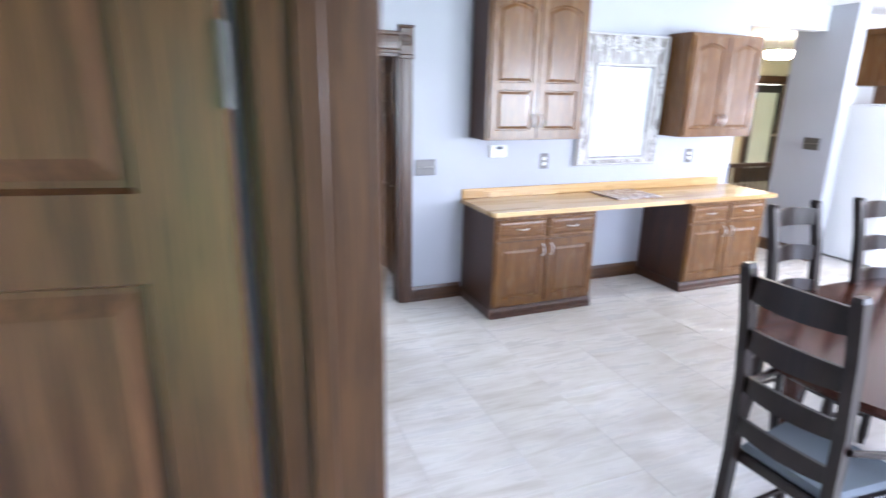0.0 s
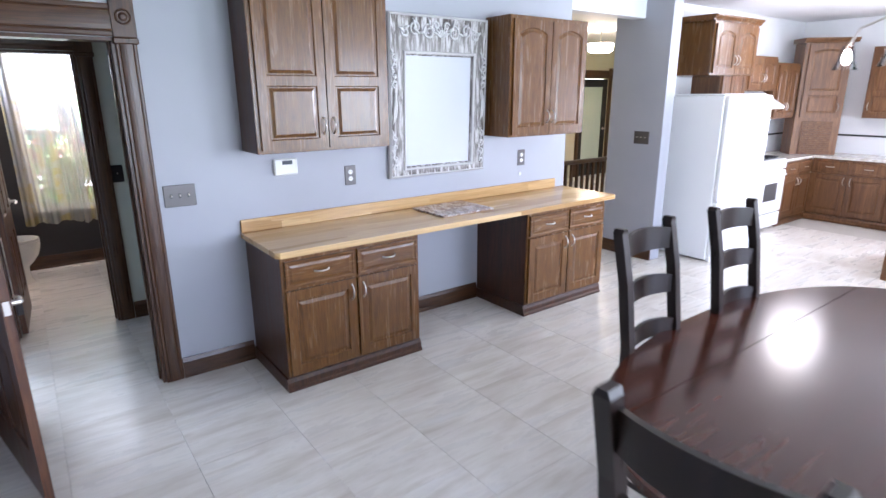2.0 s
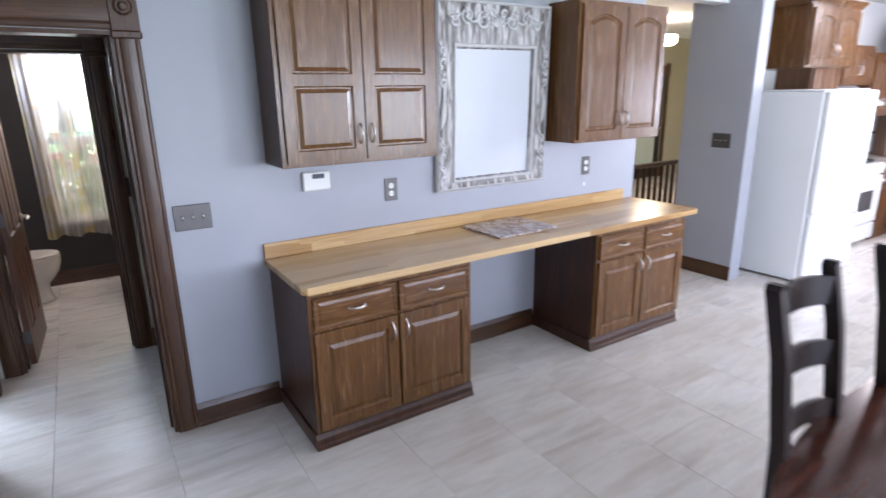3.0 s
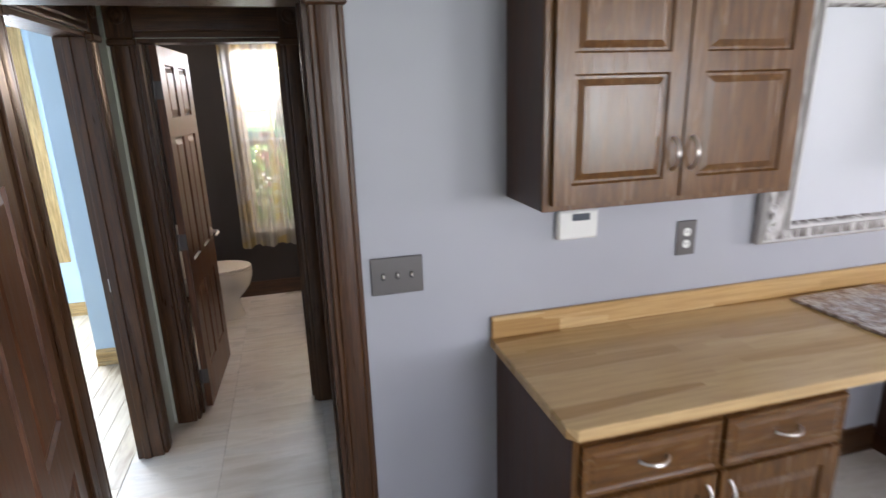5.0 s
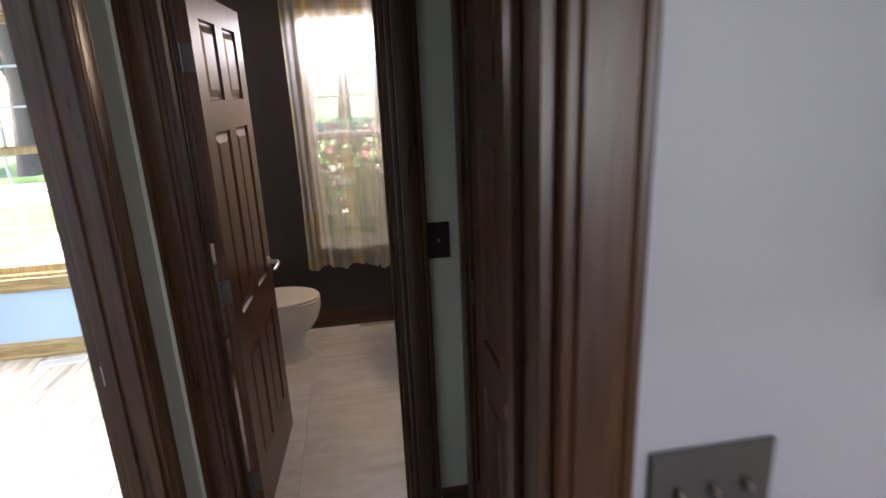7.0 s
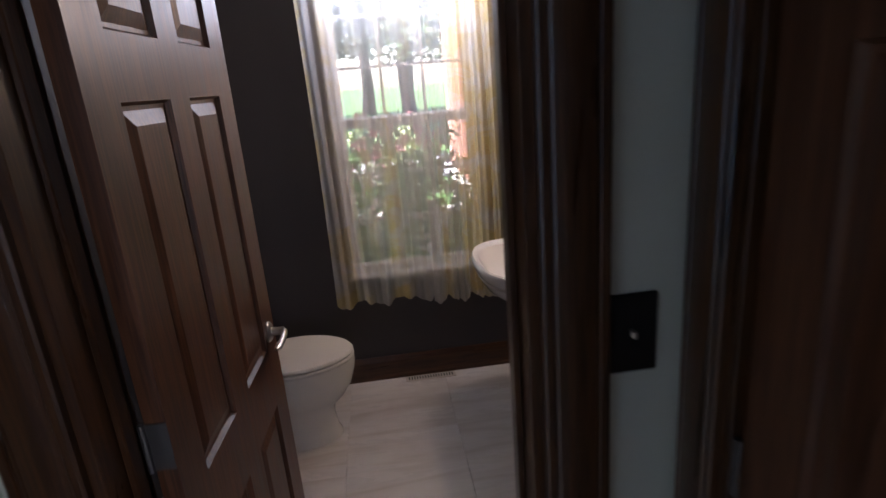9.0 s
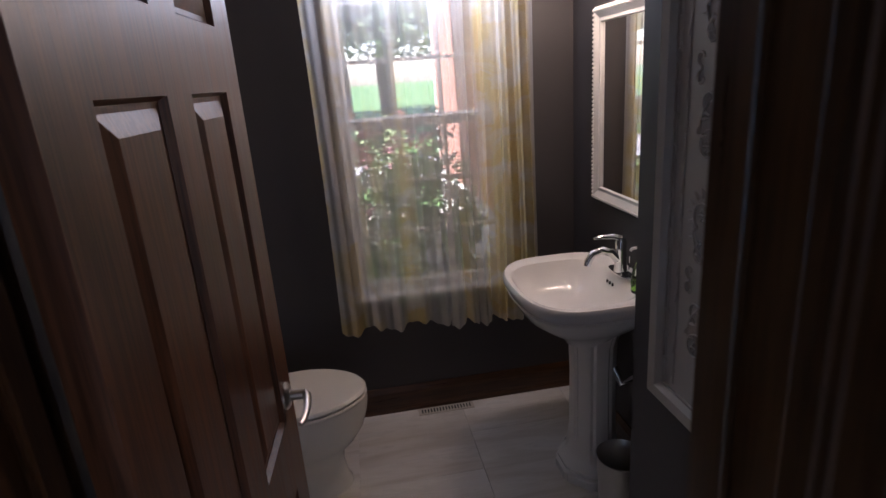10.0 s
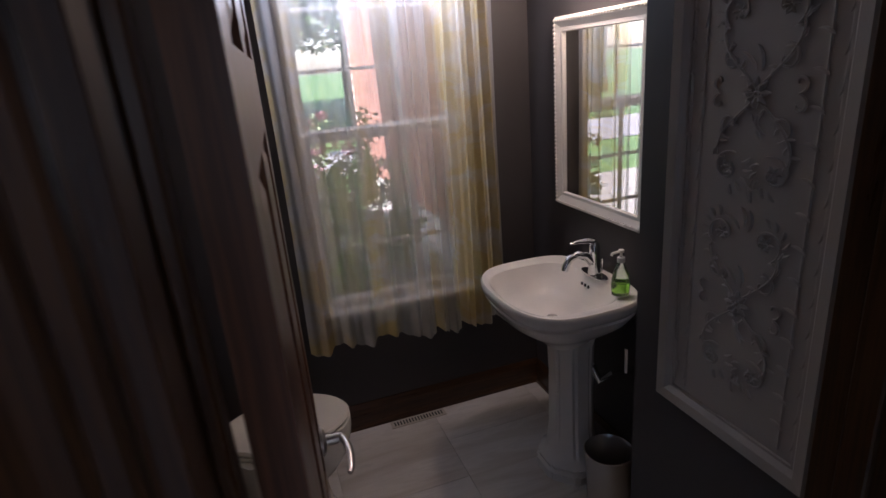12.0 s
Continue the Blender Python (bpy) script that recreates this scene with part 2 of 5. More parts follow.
foliage("leaves", (0.03, 0.08, 0.02), (0.10, 0.20, 0.05))
foliage("leaves_light", (0.16, 0.27, 0.08), (0.34, 0.44, 0.20))
foliage("flower_cream", (0.62, 0.62, 0.50), (0.78, 0.77, 0.68))
foliage("grass", (0.10, 0.22, 0.05), (0.17, 0.32, 0.08))
foliage("flower_pink", (0.60, 0.22, 0.28), (0.75, 0.42, 0.45))
foliage("bark", (0.07, 0.05, 0.04), (0.13, 0.10, 0.08))
paint("brick_red", (0.36, 0.17, 0.12), 0.85, 0.25, 0.5)
paint("mortar", (0.55, 0.52, 0.48), 0.9, 0.1, 0.5)
paint("board_white", (0.56, 0.58, 0.62), 0.4, 0.02, 0.03)
paint("panel_taupe", (0.44, 0.39, 0.34), 0.42, 0.05, 0.1)
paint("asphalt", (0.42, 0.41, 0.39), 0.9, 0.2, 0.5)

for name in ("table_wood", "chair_wood"):
    MATS[name].node_tree.nodes["Principled BSDF"].inputs["Specular IOR Level"].default_value = 0.35

# ---- building helpers ----
def box(bm, x0, x1, y0, y1, z0, z1, b=0.0):
    """A box, with chamfered edges when b is given."""
    if b <= 0:
        vs = [bm.verts.new((x, y, z)) for z in (z0, z1) for y in (y0, y1) for x in (x0, x1)]
        for f in ((0, 2, 3, 1), (4, 5, 7, 6), (0, 1, 5, 4), (2, 6, 7, 3), (0, 4, 6, 2), (1, 3, 7, 5)):
            bm.faces.new([vs[i] for i in f])
        return bm
    b = min(b, (x1 - x0) * 0.45, (y1 - y0) * 0.45, (z1 - z0) * 0.45)
    lo, hi = (x0, y0, z0), (x1, y1, z1)
    v = {}
    for c in [(i, j, k) for i in (0, 1) for j in (0, 1) for k in (0, 1)]:
        p = [hi[a] if c[a] else lo[a] for a in range(3)]
        for a in range(3):
            q = [p[e] if e == a else p[e] + (-b if c[e] else b) for e in range(3)]
            v[c, a] = bm.verts.new(q)
    def face(*vs):
        bm.faces.new(vs)
    for a in range(3):
        u, w = [e for e in range(3) if e != a]
        for s in (0, 1):
            def c(i, j):
                r = [0, 0, 0]
                r[a], r[u], r[w] = s, i, j
                return v[tuple(r), a]
            face(c(0, 0), c(1, 0), c(1, 1), c(0, 1))
        for i in (0, 1):
            for j in (0, 1):
                def e(k, ax):
                    r = [0, 0, 0]
                    r[a], r[u], r[w] = k, i, j
                    return v[tuple(r), ax]
                face(e(0, u), e(1, u), e(1, w), e(0, w))
    for c in [(i, j, k) for i in (0, 1) for j in (0, 1) for k in (0, 1)]:
        face(v[c, 0], v[c, 1], v[c, 2])
    return bm


def bx(x0, x1, y0, y1, z0, z1, b=0.003):
    return box(bmesh.new(), x0, x1, y0, y1, z0, z1, b)


def lathe(bm, prof, n=24, cx=0.0, cy=0.0, sx=1.0, sy=1.0, cap=True):
    """Turn a profile of (radius, height) round z."""
    rings = [[bm.verts.new((cx + r * sx * math.cos(2 * math.pi * i / n), cy + r * sy * math.sin(2 * math.pi * i / n), z)) for i in range(n)] for r, z in prof]
    for a, b in zip(rings, rings[1:]):
        for i in range(n):
            bm.faces.new((a[i], a[(i + 1) % n], b[(i + 1) % n], b[i]))
    if cap:
        bm.faces.new(list(reversed(rings[0])))
        bm.faces.new(rings[-1])
    return bm


def tube(bm, pts, radius, n=10, squash=1.0):
    """A round bar along points; radius may be one number or one a point."""
    pts = [Vector(p) for p in pts]
    rad = radius if isinstance(radius, (list, tuple)) else [radius] * len(pts)
    rings = []
    side = None
    for i, p in enumerate(pts):
        d = (pts[min(i + 1, len(pts) - 1)] - pts[max(i - 1, 0)]).normalized()
        if side is None:
            side = d.orthogonal().normalized()
        side = (side - d * side.dot(d)).normalized()
        up = d.cross(side)
        rings.append([bm.verts.new(p + (side * math.cos(2 * math.pi * k / n) + up * math.sin(2 * math.pi * k / n) * squash) * rad[i]) for k in range(n)])
    for a, b in zip(rings, rings[1:]):
        for k in range(n):
            bm.faces.new((a[k], a[(k + 1) % n], b[(k + 1) % n], b[k]))
    bm.faces.new(list(reversed(rings[0])))
    bm.faces.new(rings[-1])
    return bm


def slab(bm, outline, z0, z1, b=0.0):
    """A plate of any outline (x, y) between two heights, with a rounded upper and lower rim."""
    if b:
        cx = sum(p[0] for p in outline) / len(outline)
        cy = sum(p[1] for p in outline) / len(outline)
        ext = max(math.hypot(p[0] - cx, p[1] - cy) for p in outline)
        k = 1 - b / ext
        inner = [(cx + (x - cx) * k, cy + (y - cy) * k) for x, y in outline]
        loops = [(inner, z0), (outline, z0 + b), (outline, z1 - b), (inner, z1)]
    else:
        loops = [(outline, z0), (outline, z1)]
    rings = [[bm.verts.new((x, y, z)) for x, y in o] for o, z in loops]
    n = len(outline)
    for a, c in zip(rings, rings[1:]):
        for i in range(n):
            bm.faces.new((a[i], a[(i + 1) % n], c[(i + 1) % n], c[i]))
    bm.faces.new(list(reversed(rings[0])))
    bm.faces.new(rings[-1])
    return bm


def sweep(bm, prof, length):
    """A moulding: a (y, z) profile run along x from 0 to length."""
    a = [bm.verts.new((0, y, z)) for y, z in prof]
    b = [bm.verts.new((length, y, z)) for y, z in prof]
    n = len(prof)
    for i in range(n):
        bm.faces.new((a[i], a[(i + 1) % n], b[(i + 1) % n], b[i]))
    bm.faces.new(list(reversed(a)))
    bm.faces.new(b)
    return bm


def mesh_of(name, bm, mat, smooth=False):
    bmesh.ops.recalc_face_normals(bm, faces=bm.faces)
    me = bpy.data.meshes.new(name)
    bm.to_mesh(me)
    bm.free()
    me.materials.append(MATS[mat])
    if smooth:
        for p in me.polygons:
            p.use_smooth = True
        me.set_sharp_from_angle(angle=radians(40))
    return me


def part(name, bm, mat, parent, label="", at=None, smooth=False):
    ob = new(name, mesh_of(name, bm, mat, smooth))
    ob.parent = parent
    if at is not None:
        ob.matrix_basis = at
    if label:
        tagged(ob, label)
    return ob


def single(name, bm, mat, label, category, group="", kind="", at=None, smooth=False):
    ob = new(name, mesh_of(name, bm, mat, smooth))
    if at is not None:
        ob.matrix_basis = at
    return tagged(ob, label, category, group, kind)


def thing(name, at, label, category, group="", kind=""):
    ob = new(name)
    ob.empty_display_size = 0.05
    ob.matrix_basis = at
    return tagged(ob, label, category, group, kind)


def structure(name, bm, mat, label, category="wall", at=None):
    return single(name, bm, mat, label, category, kind="structure", at=at)


def cell(bm, x0, x1, z0, z1, mar, arch, y, s, raise_in=0.035, field=0.002, groove=0.010):
    """One raised panel in its piece of frame, on the face y; s is +1 for a face that looks to -y, -1 for +y. mar: left, right, bottom, top."""
    a0, a1, c0, c1 = x0 + mar[0], x1 - mar[1], z0 + mar[2], z1 - mar[3]
    n = 10 if arch else 1

    def loop(inset, depth):
        l, r, bt = a0 + inset, a1 - inset, c0 + inset
        pts = [(l, bt), (r, bt)]
        for i in range(n + 1):
            f = i / n
            x = r + (l - r) * f
            up = 0.0
            if arch:
                g = (f - 0.5) * 2
                up = -arch * g * g if abs(g) < 1 else -arch
            pts.append((x, c1 - inset + up))
        return [bm.verts.new((x, y + s * depth, z)) for x, z in pts]
    outer = [(x0, z0), (x1, z0)] + [(x1 + (x0 - x1) * i / n, z1) for i in range(n + 1)]
    rings = [[bm.verts.new((x, y, z)) for x, z in outer], loop(0, 0), loop(0.006, groove), loop(0.014, groove), loop(raise_in, field)]
    m = len(outer)
    for a, b in zip(rings, rings[1:]):
        for i in range(m):
            bm.faces.new((a[i], a[(i + 1) % m], b[(i + 1) % m], b[i]))
    bm.faces.new(rings[-1])


def panel_slab(w, h, t, cells, back=True, **kw):
    """A framed door: x from 0 to w, z from 0 to h, front face at y = 0 looking to -y, back at t."""
    bm = bmesh.new()
    for c in cells:
        cell(bm, *c, 0.0, 1, **kw)
        if back:
            cell(bm, *c, t, -1, **kw)
    for x in (0, w):
        bm.faces.new([bm.verts.new(p) for p in ((x, 0, 0), (x, t, 0), (x, t, h), (x, 0, h))])
    for z in (0, h):
        bm.faces.new([bm.verts.new(p) for p in ((0, 0, z), (w, 0, z), (w, t, z), (0, t, z))])
    if not back:
        bm.faces.new([bm.verts.new(p) for p in ((0, t, 0), (0, t, h), (w, t, h), (w, t, 0))])
    bmesh.ops.remove_doubles(bm, verts=bm.verts, dist=0.0002)
    return bm


def pull(length=0.10, across=False):
    """An arched cabinet pull on the face y = 0, along z, or along x."""
    bm = bmesh.new()
    pts = []
    for i in range(9):
        f = i / 8
        a, d = (f - 0.5) * length, -0.030 * math.sin(math.pi * f) ** 0.6 - 0.002
        pts.append((a, d, 0) if across else (0, d, a))
    tube(bm, pts, [0.0065, 0.0045, 0.0045, 0.005, 0.0055, 0.005, 0.0045, 0.0045, 0.0065], 8)
    return bm

# ---- the large structure ----
CEIL = 2.75
WX, DY = -0.07, 4.17          # west wall face, desk wall face (dining side)
VY = 4.31                    # desk wall, vestibule side
BY0, BY1 = 5.505, 5.635        # bath wall
BACK = 7.605                  # outer wall, inner face
EX, KN, PX = 10.23, 4.38, 5.95   # kitchen east wall, north wall, wall end
OPEN_L, OPEN_R = 0.263, 1.14
DOOR_H = 2.08


def wall_run(name, axis, a0, a1, f0, f1, holes, mat, label, z1=CEIL):
    """A wall along x or y from a0 to a1, between faces f0 and f1, with holes (start, end, sill, head)."""
    bm = bmesh.new()

    def add(s, e, lo, hi):
        if e - s > 1e-4 and hi - lo > 1e-4:
            box(bm, s, e, f0, f1, lo, hi) if axis == "x" else box(bm, f0, f1, s, e, lo, hi)
    at = a0
    for s, e, lo, hi in sorted(holes):
        add(at, s, 0, z1)
        add(s, e, 0, lo)
        add(s, e, hi, z1)
        at = e
    add(at, a1, 0, z1)
    return structure(name, bm, mat, label)


# slab under the whole house, below the tiles and planks
structure("floor", bx(-3.2, 13.0, -2.3, 12.0, -0.25, -0.012, 0), "grout", "pale grout bed under the floor tiles", "floor")
structure("ceiling", bx(-3.2, 13.0, -2.3, 12.0, CEIL, CEIL + 0.15, 0), "ceiling_white", "flat white painted ceiling", "ceiling")

wall_run("wall_desk", "x", WX - 0.1, 4.83, DY, VY, [(OPEN_L, OPEN_R, 0, DOOR_H)], "wall_grey", "cool grey painted wall behind the desk")
wall_run("wall_west", "y", -2.2, DY, WX - 0.14, WX, [(-0.605, 0.50, 0, DOOR_H)], "wall_grey", "cool grey painted wall with a doorway")
wall_run("wall_south", "x", WX - 0.14, EX + 0.14, -2.2, -2.08, [(2.05, 3.75, 0.75, 2.25), (4.75, 6.45, 0.75, 2.25)], "wall_white", "white painted wall with two windows")
wall_run("wall_east", "y", -2.08, 4.56, EX, EX + 0.14, [(0.35, 2.05, 1.08, 2.1)], "wall_white", "white painted kitchen wall with a window")
wall_run("wall_kitchen_north", "x", PX + 0.16, EX, KN, KN + 0.14, [], "wall_white", "white painted wall behind the kitchen range")
structure("wall_pier", bx(PX, PX + 0.16, 3.86, KN + 0.14, 0, CEIL, 0.003), "wall_grey", "grey painted wall end beside the refrigerator")
# stair hall beyond the opening
wall_run("wall_hall_west", "y", VY, 10.6, 4.69, 4.83, [], "wall_tan", "tan painted hall wall")
wall_run("wall_hall_end", "x", 4.69, 12.0, 8.5, 8.64, [(10.2, 11.1, 0, 2.05)], "wall_tan", "tan painted wall at the end of the hall")
wall_run("wall_hall_east", "y", 4.5, 8.5, 11.8, 11.94, [], "wall_tan", "tan painted hall wall")
structure("hall_header", bx(4.83, PX, DY, VY, 2.5, CEIL, 0), "wall_white", "painted header over the hall opening", "wall")

# vestibule
VLX, VRX, BRX = 0.252, 1.292, 1.70
VT = 0.12
wall_run("wall_vestibule_west", "y", VY, BY0, VLX - VT, VLX, [(4.42, 5.212, 0, DOOR_H)], "wall_olive", "pale olive vestibule wall with a bedroom doorway")
wall_run("wall_vestibule_east", "y", VY, BY0, VRX, VRX + 0.12, [(4.60, 5.39, 0, DOOR_H)], "wall_olive", "pale olive vestibule wall with a closet door")
wall_run("wall_bath_door", "x", VLX - VT, VRX + 0.12, BY0, BY0 + 0.06, [(0.375, 1.06, 0, DOOR_H)], "wall_olive", "pale olive wall round the bathroom door")
wall_run("wall_bath_south", "x", 0.13, 1.385, BY0 + 0.06, BY1, [(0.375, 1.06, 0, DOOR_H)], "wall_charcoal", "charcoal painted bathroom wall")
# bathroom
wall_run("wall_bath_north", "x", -0.1, BRX, BACK, BACK + 0.2, [(0.625, 1.395, 0.597, 2.225)], "wall_charcoal", "charcoal painted bathroom wall with a window")
wall_run("wall_bath_west", "y", 6.51, BACK, -0.22, -0.1, [], "wall_charcoal", "charcoal painted bathroom wall")
wall_run("wall_bath_west_near", "y", BY1, 6.51, 0.06, 0.16, [], "wall_charcoal", "charcoal painted bathroom wall behind the door")
wall_run("wall_bath_east", "y", 6.41, BACK + 0.2, BRX, BRX + 0.12, [], "wall_charcoal", "charcoal painted bathroom wall behind the basin")
structure("wall_bath_chase", bx(1.385, BRX + 0.12, BY0 + 0.06, 6.41, 0, CEIL, 0.002), "wall_charcoal", "charcoal painted boxed-out wall beside the door")
# closet east of the vestibule, dark
wall_run("wall_closet", "y", VY, BY0, 2.3, 2.4, [], "wall_olive", "pale closet wall")
# bedroom
wall_run("wall_bedroom_north", "x", -3.1, -0.1, BACK, BACK + 0.2, [(-2.30, -0.945, 0.585, 2.27)], "wall_blue", "pale blue bedroom wall with a window")
wall_run("wall_bedroom_west", "y", 3.0, BACK, -3.2, -3.1, [], "wall_blue", "pale blue bedroom wall")
structure("wall_bedroom_closet", bx(-0.41, -0.22, 6.47, BACK, 0, CEIL, 0), "wall_blue", "pale blue boxed-out bedroom wall")
structure("wall_bedroom_inner", bx(-0.22, 0.06, 6.44, 6.51, 0, CEIL, 0), "wall_blue", "pale blue boxed-out bedroom wall end")
wall_run("wall_bedroom_south", "x", -3.1, WX - 0.14, 3.0, 3.1, [], "wall_blue", "pale blue bedroom wall")
# room behind the first doorway
# unseen wall and gap, added to limit the daylight on the entry door
wall_run("wall_porch_south", "x", -1.9, WX - 0.14, -2.2, -2.08, [(-1.35, -0.65, 0, 2.05)], "wall_white", "unseen white wall added to the entry room, with a gap that lets light in")
wall_run("wall_porch_west", "y", -2.08, 3.0, -1.9, -1.8, [], "wall_white", "white painted wall of the entry room")


# ---- trim ----
def baseboard(name, x, y, length, rz, h=0.135, mat="trim_h", label="dark stained oak baseboard"):
    prof = [(0, 0), (-0.022, 0), (-0.022, 0.018), (-0.016, 0.026), (-0.016, h - 0.028), (-0.010, h - 0.012), (-0.006, h), (0, h)]
    return single(name, sweep(bmesh.new(), prof, length), mat, label, "baseboard", kind="structure", at=pose(x, y, 0, 0, 0, rz))


def casing(name, x, y, rz, w, h, parts=("l", "r", "h"), mats=("trim_v", "trim_h"), cw=0.104, hw=0.165, label="dark stained oak door casing with rosette corner blocks"):
    """Fluted casing with plinth-less legs, corner rosettes and head, on a face that looks to local -y, round an opening from 0 to w."""
    th = thing(name, pose(x, y, 0, 0, 0, rz), label, "door casing", kind="structure")

    def fluted(length, cw=cw):
        s = cw / 0.112
        prof = [(0, 0), (-0.016, 0), (-0.019, 0.005 * s), (-0.019, 0.016 * s), (-0.016, 0.019 * s), (-0.020, 0.025 * s), (-0.0215, 0.040 * s), (-0.022, 0.056 * s),
                (-0.0215, 0.072 * s), (-0.020, 0.087 * s), (-0.016, 0.093 * s), (-0.019, 0.096 * s), (-0.019, 0.107 * s), (-0.016, cw), (0, cw)]
        return sweep(bmesh.new(), prof, length)
    blk = cw + 0.014
    for side, x0 in (("l", -cw), ("r", 0)):
        if side not in parts:
            continue
        ox = x0 if side == "l" else w
        leg = fluted(h)
        leg.transform(Matrix(((0, 0, 1, ox), (0, 1, 0, 0), (1, 0, 0, 0), (0, 0, 0, 1))))
        part("casing_leg", leg, mats[0], th)
        top = h + hw + 0.03
        bm = bx(ox - 0.007, ox - 0.007 + blk, -0.030, 0, h, top, 0.003)
        b = part("corner_block", bm, mats[0], th)
        ros = bmesh.new()
        lathe(ros, [(0.042, 0), (0.042, 0.004), (0.036, 0.007), (0.030, 0.002), (0.022, 0.002), (0.017, 0.008), (0.008, 0.010), (0.002, 0.008)], 24)
        ros.transform(Matrix.Translation((ox - 0.007 + blk / 2, -0.030, h + 0.105)) @ Matrix.Rotation(radians(90), 4, "X"))
        part("rosette", ros, mats[0], b, smooth=True)
        part("block_cap", bx(ox - 0.014, ox + cw + 0.014, -0.038, 0, top + 0.0005, top + 0.020, 0.007), mats[0], b)
        part("block_foot", bx(ox - 0.011, ox + cw + 0.011, -0.034, 0, h - 0.034, h - 0.0005, 0.006), mats[0], b)
    if "h" in parts:
        head = fluted(w - 0.014, hw)
        head.transform(Matrix.Translation((0.007, 0, h + 0.004)))
        part("casing_head", head, mats[1], th)
    return th


def jamb(name, x, y, rz, w, h, depth, mat="trim_v"):
    """The lining of an opening, with its stop; local y from 0 to depth."""
    th = thing(name, pose(x, y, 0, 0, 0, rz), "dark stained oak door jamb", "door jamb", kind="structure")
    part("jamb_leg", bx(-0.001, 0.018, -0.002, depth + 0.002, 0, h - 0.019, 0.001), mat, th)
    part("jamb_leg", bx(w - 0.018, w + 0.001, -0.002, depth + 0.002, 0, h - 0.019, 0.001), mat, th)
    part("jamb_head", bx(0, w, -0.002, depth + 0.002, h - 0.018, h + 0.001, 0.001), mat, th)
    part("door_stop", bx(0.0185, 0.030, depth * 0.45, depth * 0.45 + 0.035, 0, h - 0.019, 0.002), mat, th)
    part("door_stop", bx(w - 0.030, w - 0.0185, depth * 0.45, depth * 0.45 + 0.035, 0, h - 0.019, 0.002), mat, th)
    return th


casing("casing_desk_wall", OPEN_L, DY, 0, OPEN_R - OPEN_L, DOOR_H)
jamb("jamb_desk_wall", OPEN_L, DY, 0, OPEN_R - OPEN_L, DOOR_H, VY - DY)
casing("casing_bath", 0.375, BY0, 0, 0.685, DOOR_H, cw=0.104)
jamb("jamb_bath", 0.375, BY0, 0, 0.685, DOOR_H, BY1 - BY0)
casing("casing_bedroom", VLX, 4.42, 90, 0.792, DOOR_H)
jamb("jamb_bedroom", VLX, 4.42, 90, 0.792, DOOR_H, VT)
casing("casing_closet", VRX, 5.39, -90, 0.79, DOOR_H, cw=0.095)
jamb("jamb_closet", VRX, 5.39, -90, 0.79, DOOR_H, 0.12)
casing("casing_entry", WX, -0.605, 90, 1.105, DOOR_H)
jamb("jamb_entry", WX, -0.605, 90, 1.105, DOOR_H, 0.14)
casing("casing_entry_back", WX - 0.14, 0.50, -90, 1.105, DOOR_H)

baseboard("baseboard", OPEN_R + 0.106, DY, 1.712 - OPEN_R - 0.107, 0)
baseboard("baseboard", 2.708, DY, 3.722 - 2.708, 0)
baseboard("baseboard", WX + 0.001, DY, OPEN_L - 0.107 - WX, 0)
baseboard("baseboard", WX, 0.50 + 0.106, DY - 0.50 - 0.129, 90)
baseboard("baseboard", PX, KN + 0.14, KN + 0.14 - 3.86, -90)
baseboard("baseboard", 1.168, BY0, VRX - 1.169, 0)
baseboard("baseboard", -0.098, BACK, BRX + 0.096, 0)
baseboard("baseboard", BRX, BACK - 0.023, 1.17, -90)
baseboard("baseboard", 1.385, 6.41, 0.77, -90)
baseboard("baseboard", -3.09, BACK, 2.678, 0, 0.12, "golden_h", "golden oak baseboard")
baseboard("baseboard", -0.41, 6.47, 0.188, 0, 0.12, "golden_h", "golden oak baseboard")

# ---- doors ----
def six_panel(w, h):
    """Cells of a six-panel door, from the foot up."""
    s, m = 0.105, 0.10
    mid = w / 2
    zs = [0.0, 0.80, 1.632, h]
    mar = [(0.22, 0.083), (0.088, 0.053), (0.056, 0.09)]
    out = []
    for (z0, z1), (b, t) in zip(zip(zs, zs[1:]), mar):
        out.append((0, mid, z0, z1, (s, m / 2, b, t), 0))
        out.append((mid, w, z0, z1, (m / 2, s, b, t), 0))
    return out


def lever(side=1):
    """A lever handle on the face y = 0; the lever points to side * x."""
    bm = bmesh.new()
    lathe(bm, [(0.030, 0), (0.030, 0.004), (0.024, 0.010), (0.012, 0.012), (0.011, 0.045), (0.004, 0.048)], 20)
    bm.transform(Matrix.Rotation(radians(90), 4, "X"))
    tube(bm, [(0, -0.045, 0), (side * 0.03, -0.052, 0.002), (side * 0.06, -0.054, 0.0), (side * 0.095, -0.050, -0.006), (side * 0.112, -0.046, -0.004)],
         [0.011, 0.010, 0.009, 0.0085, 0.005], 10, 0.75)
    return bm


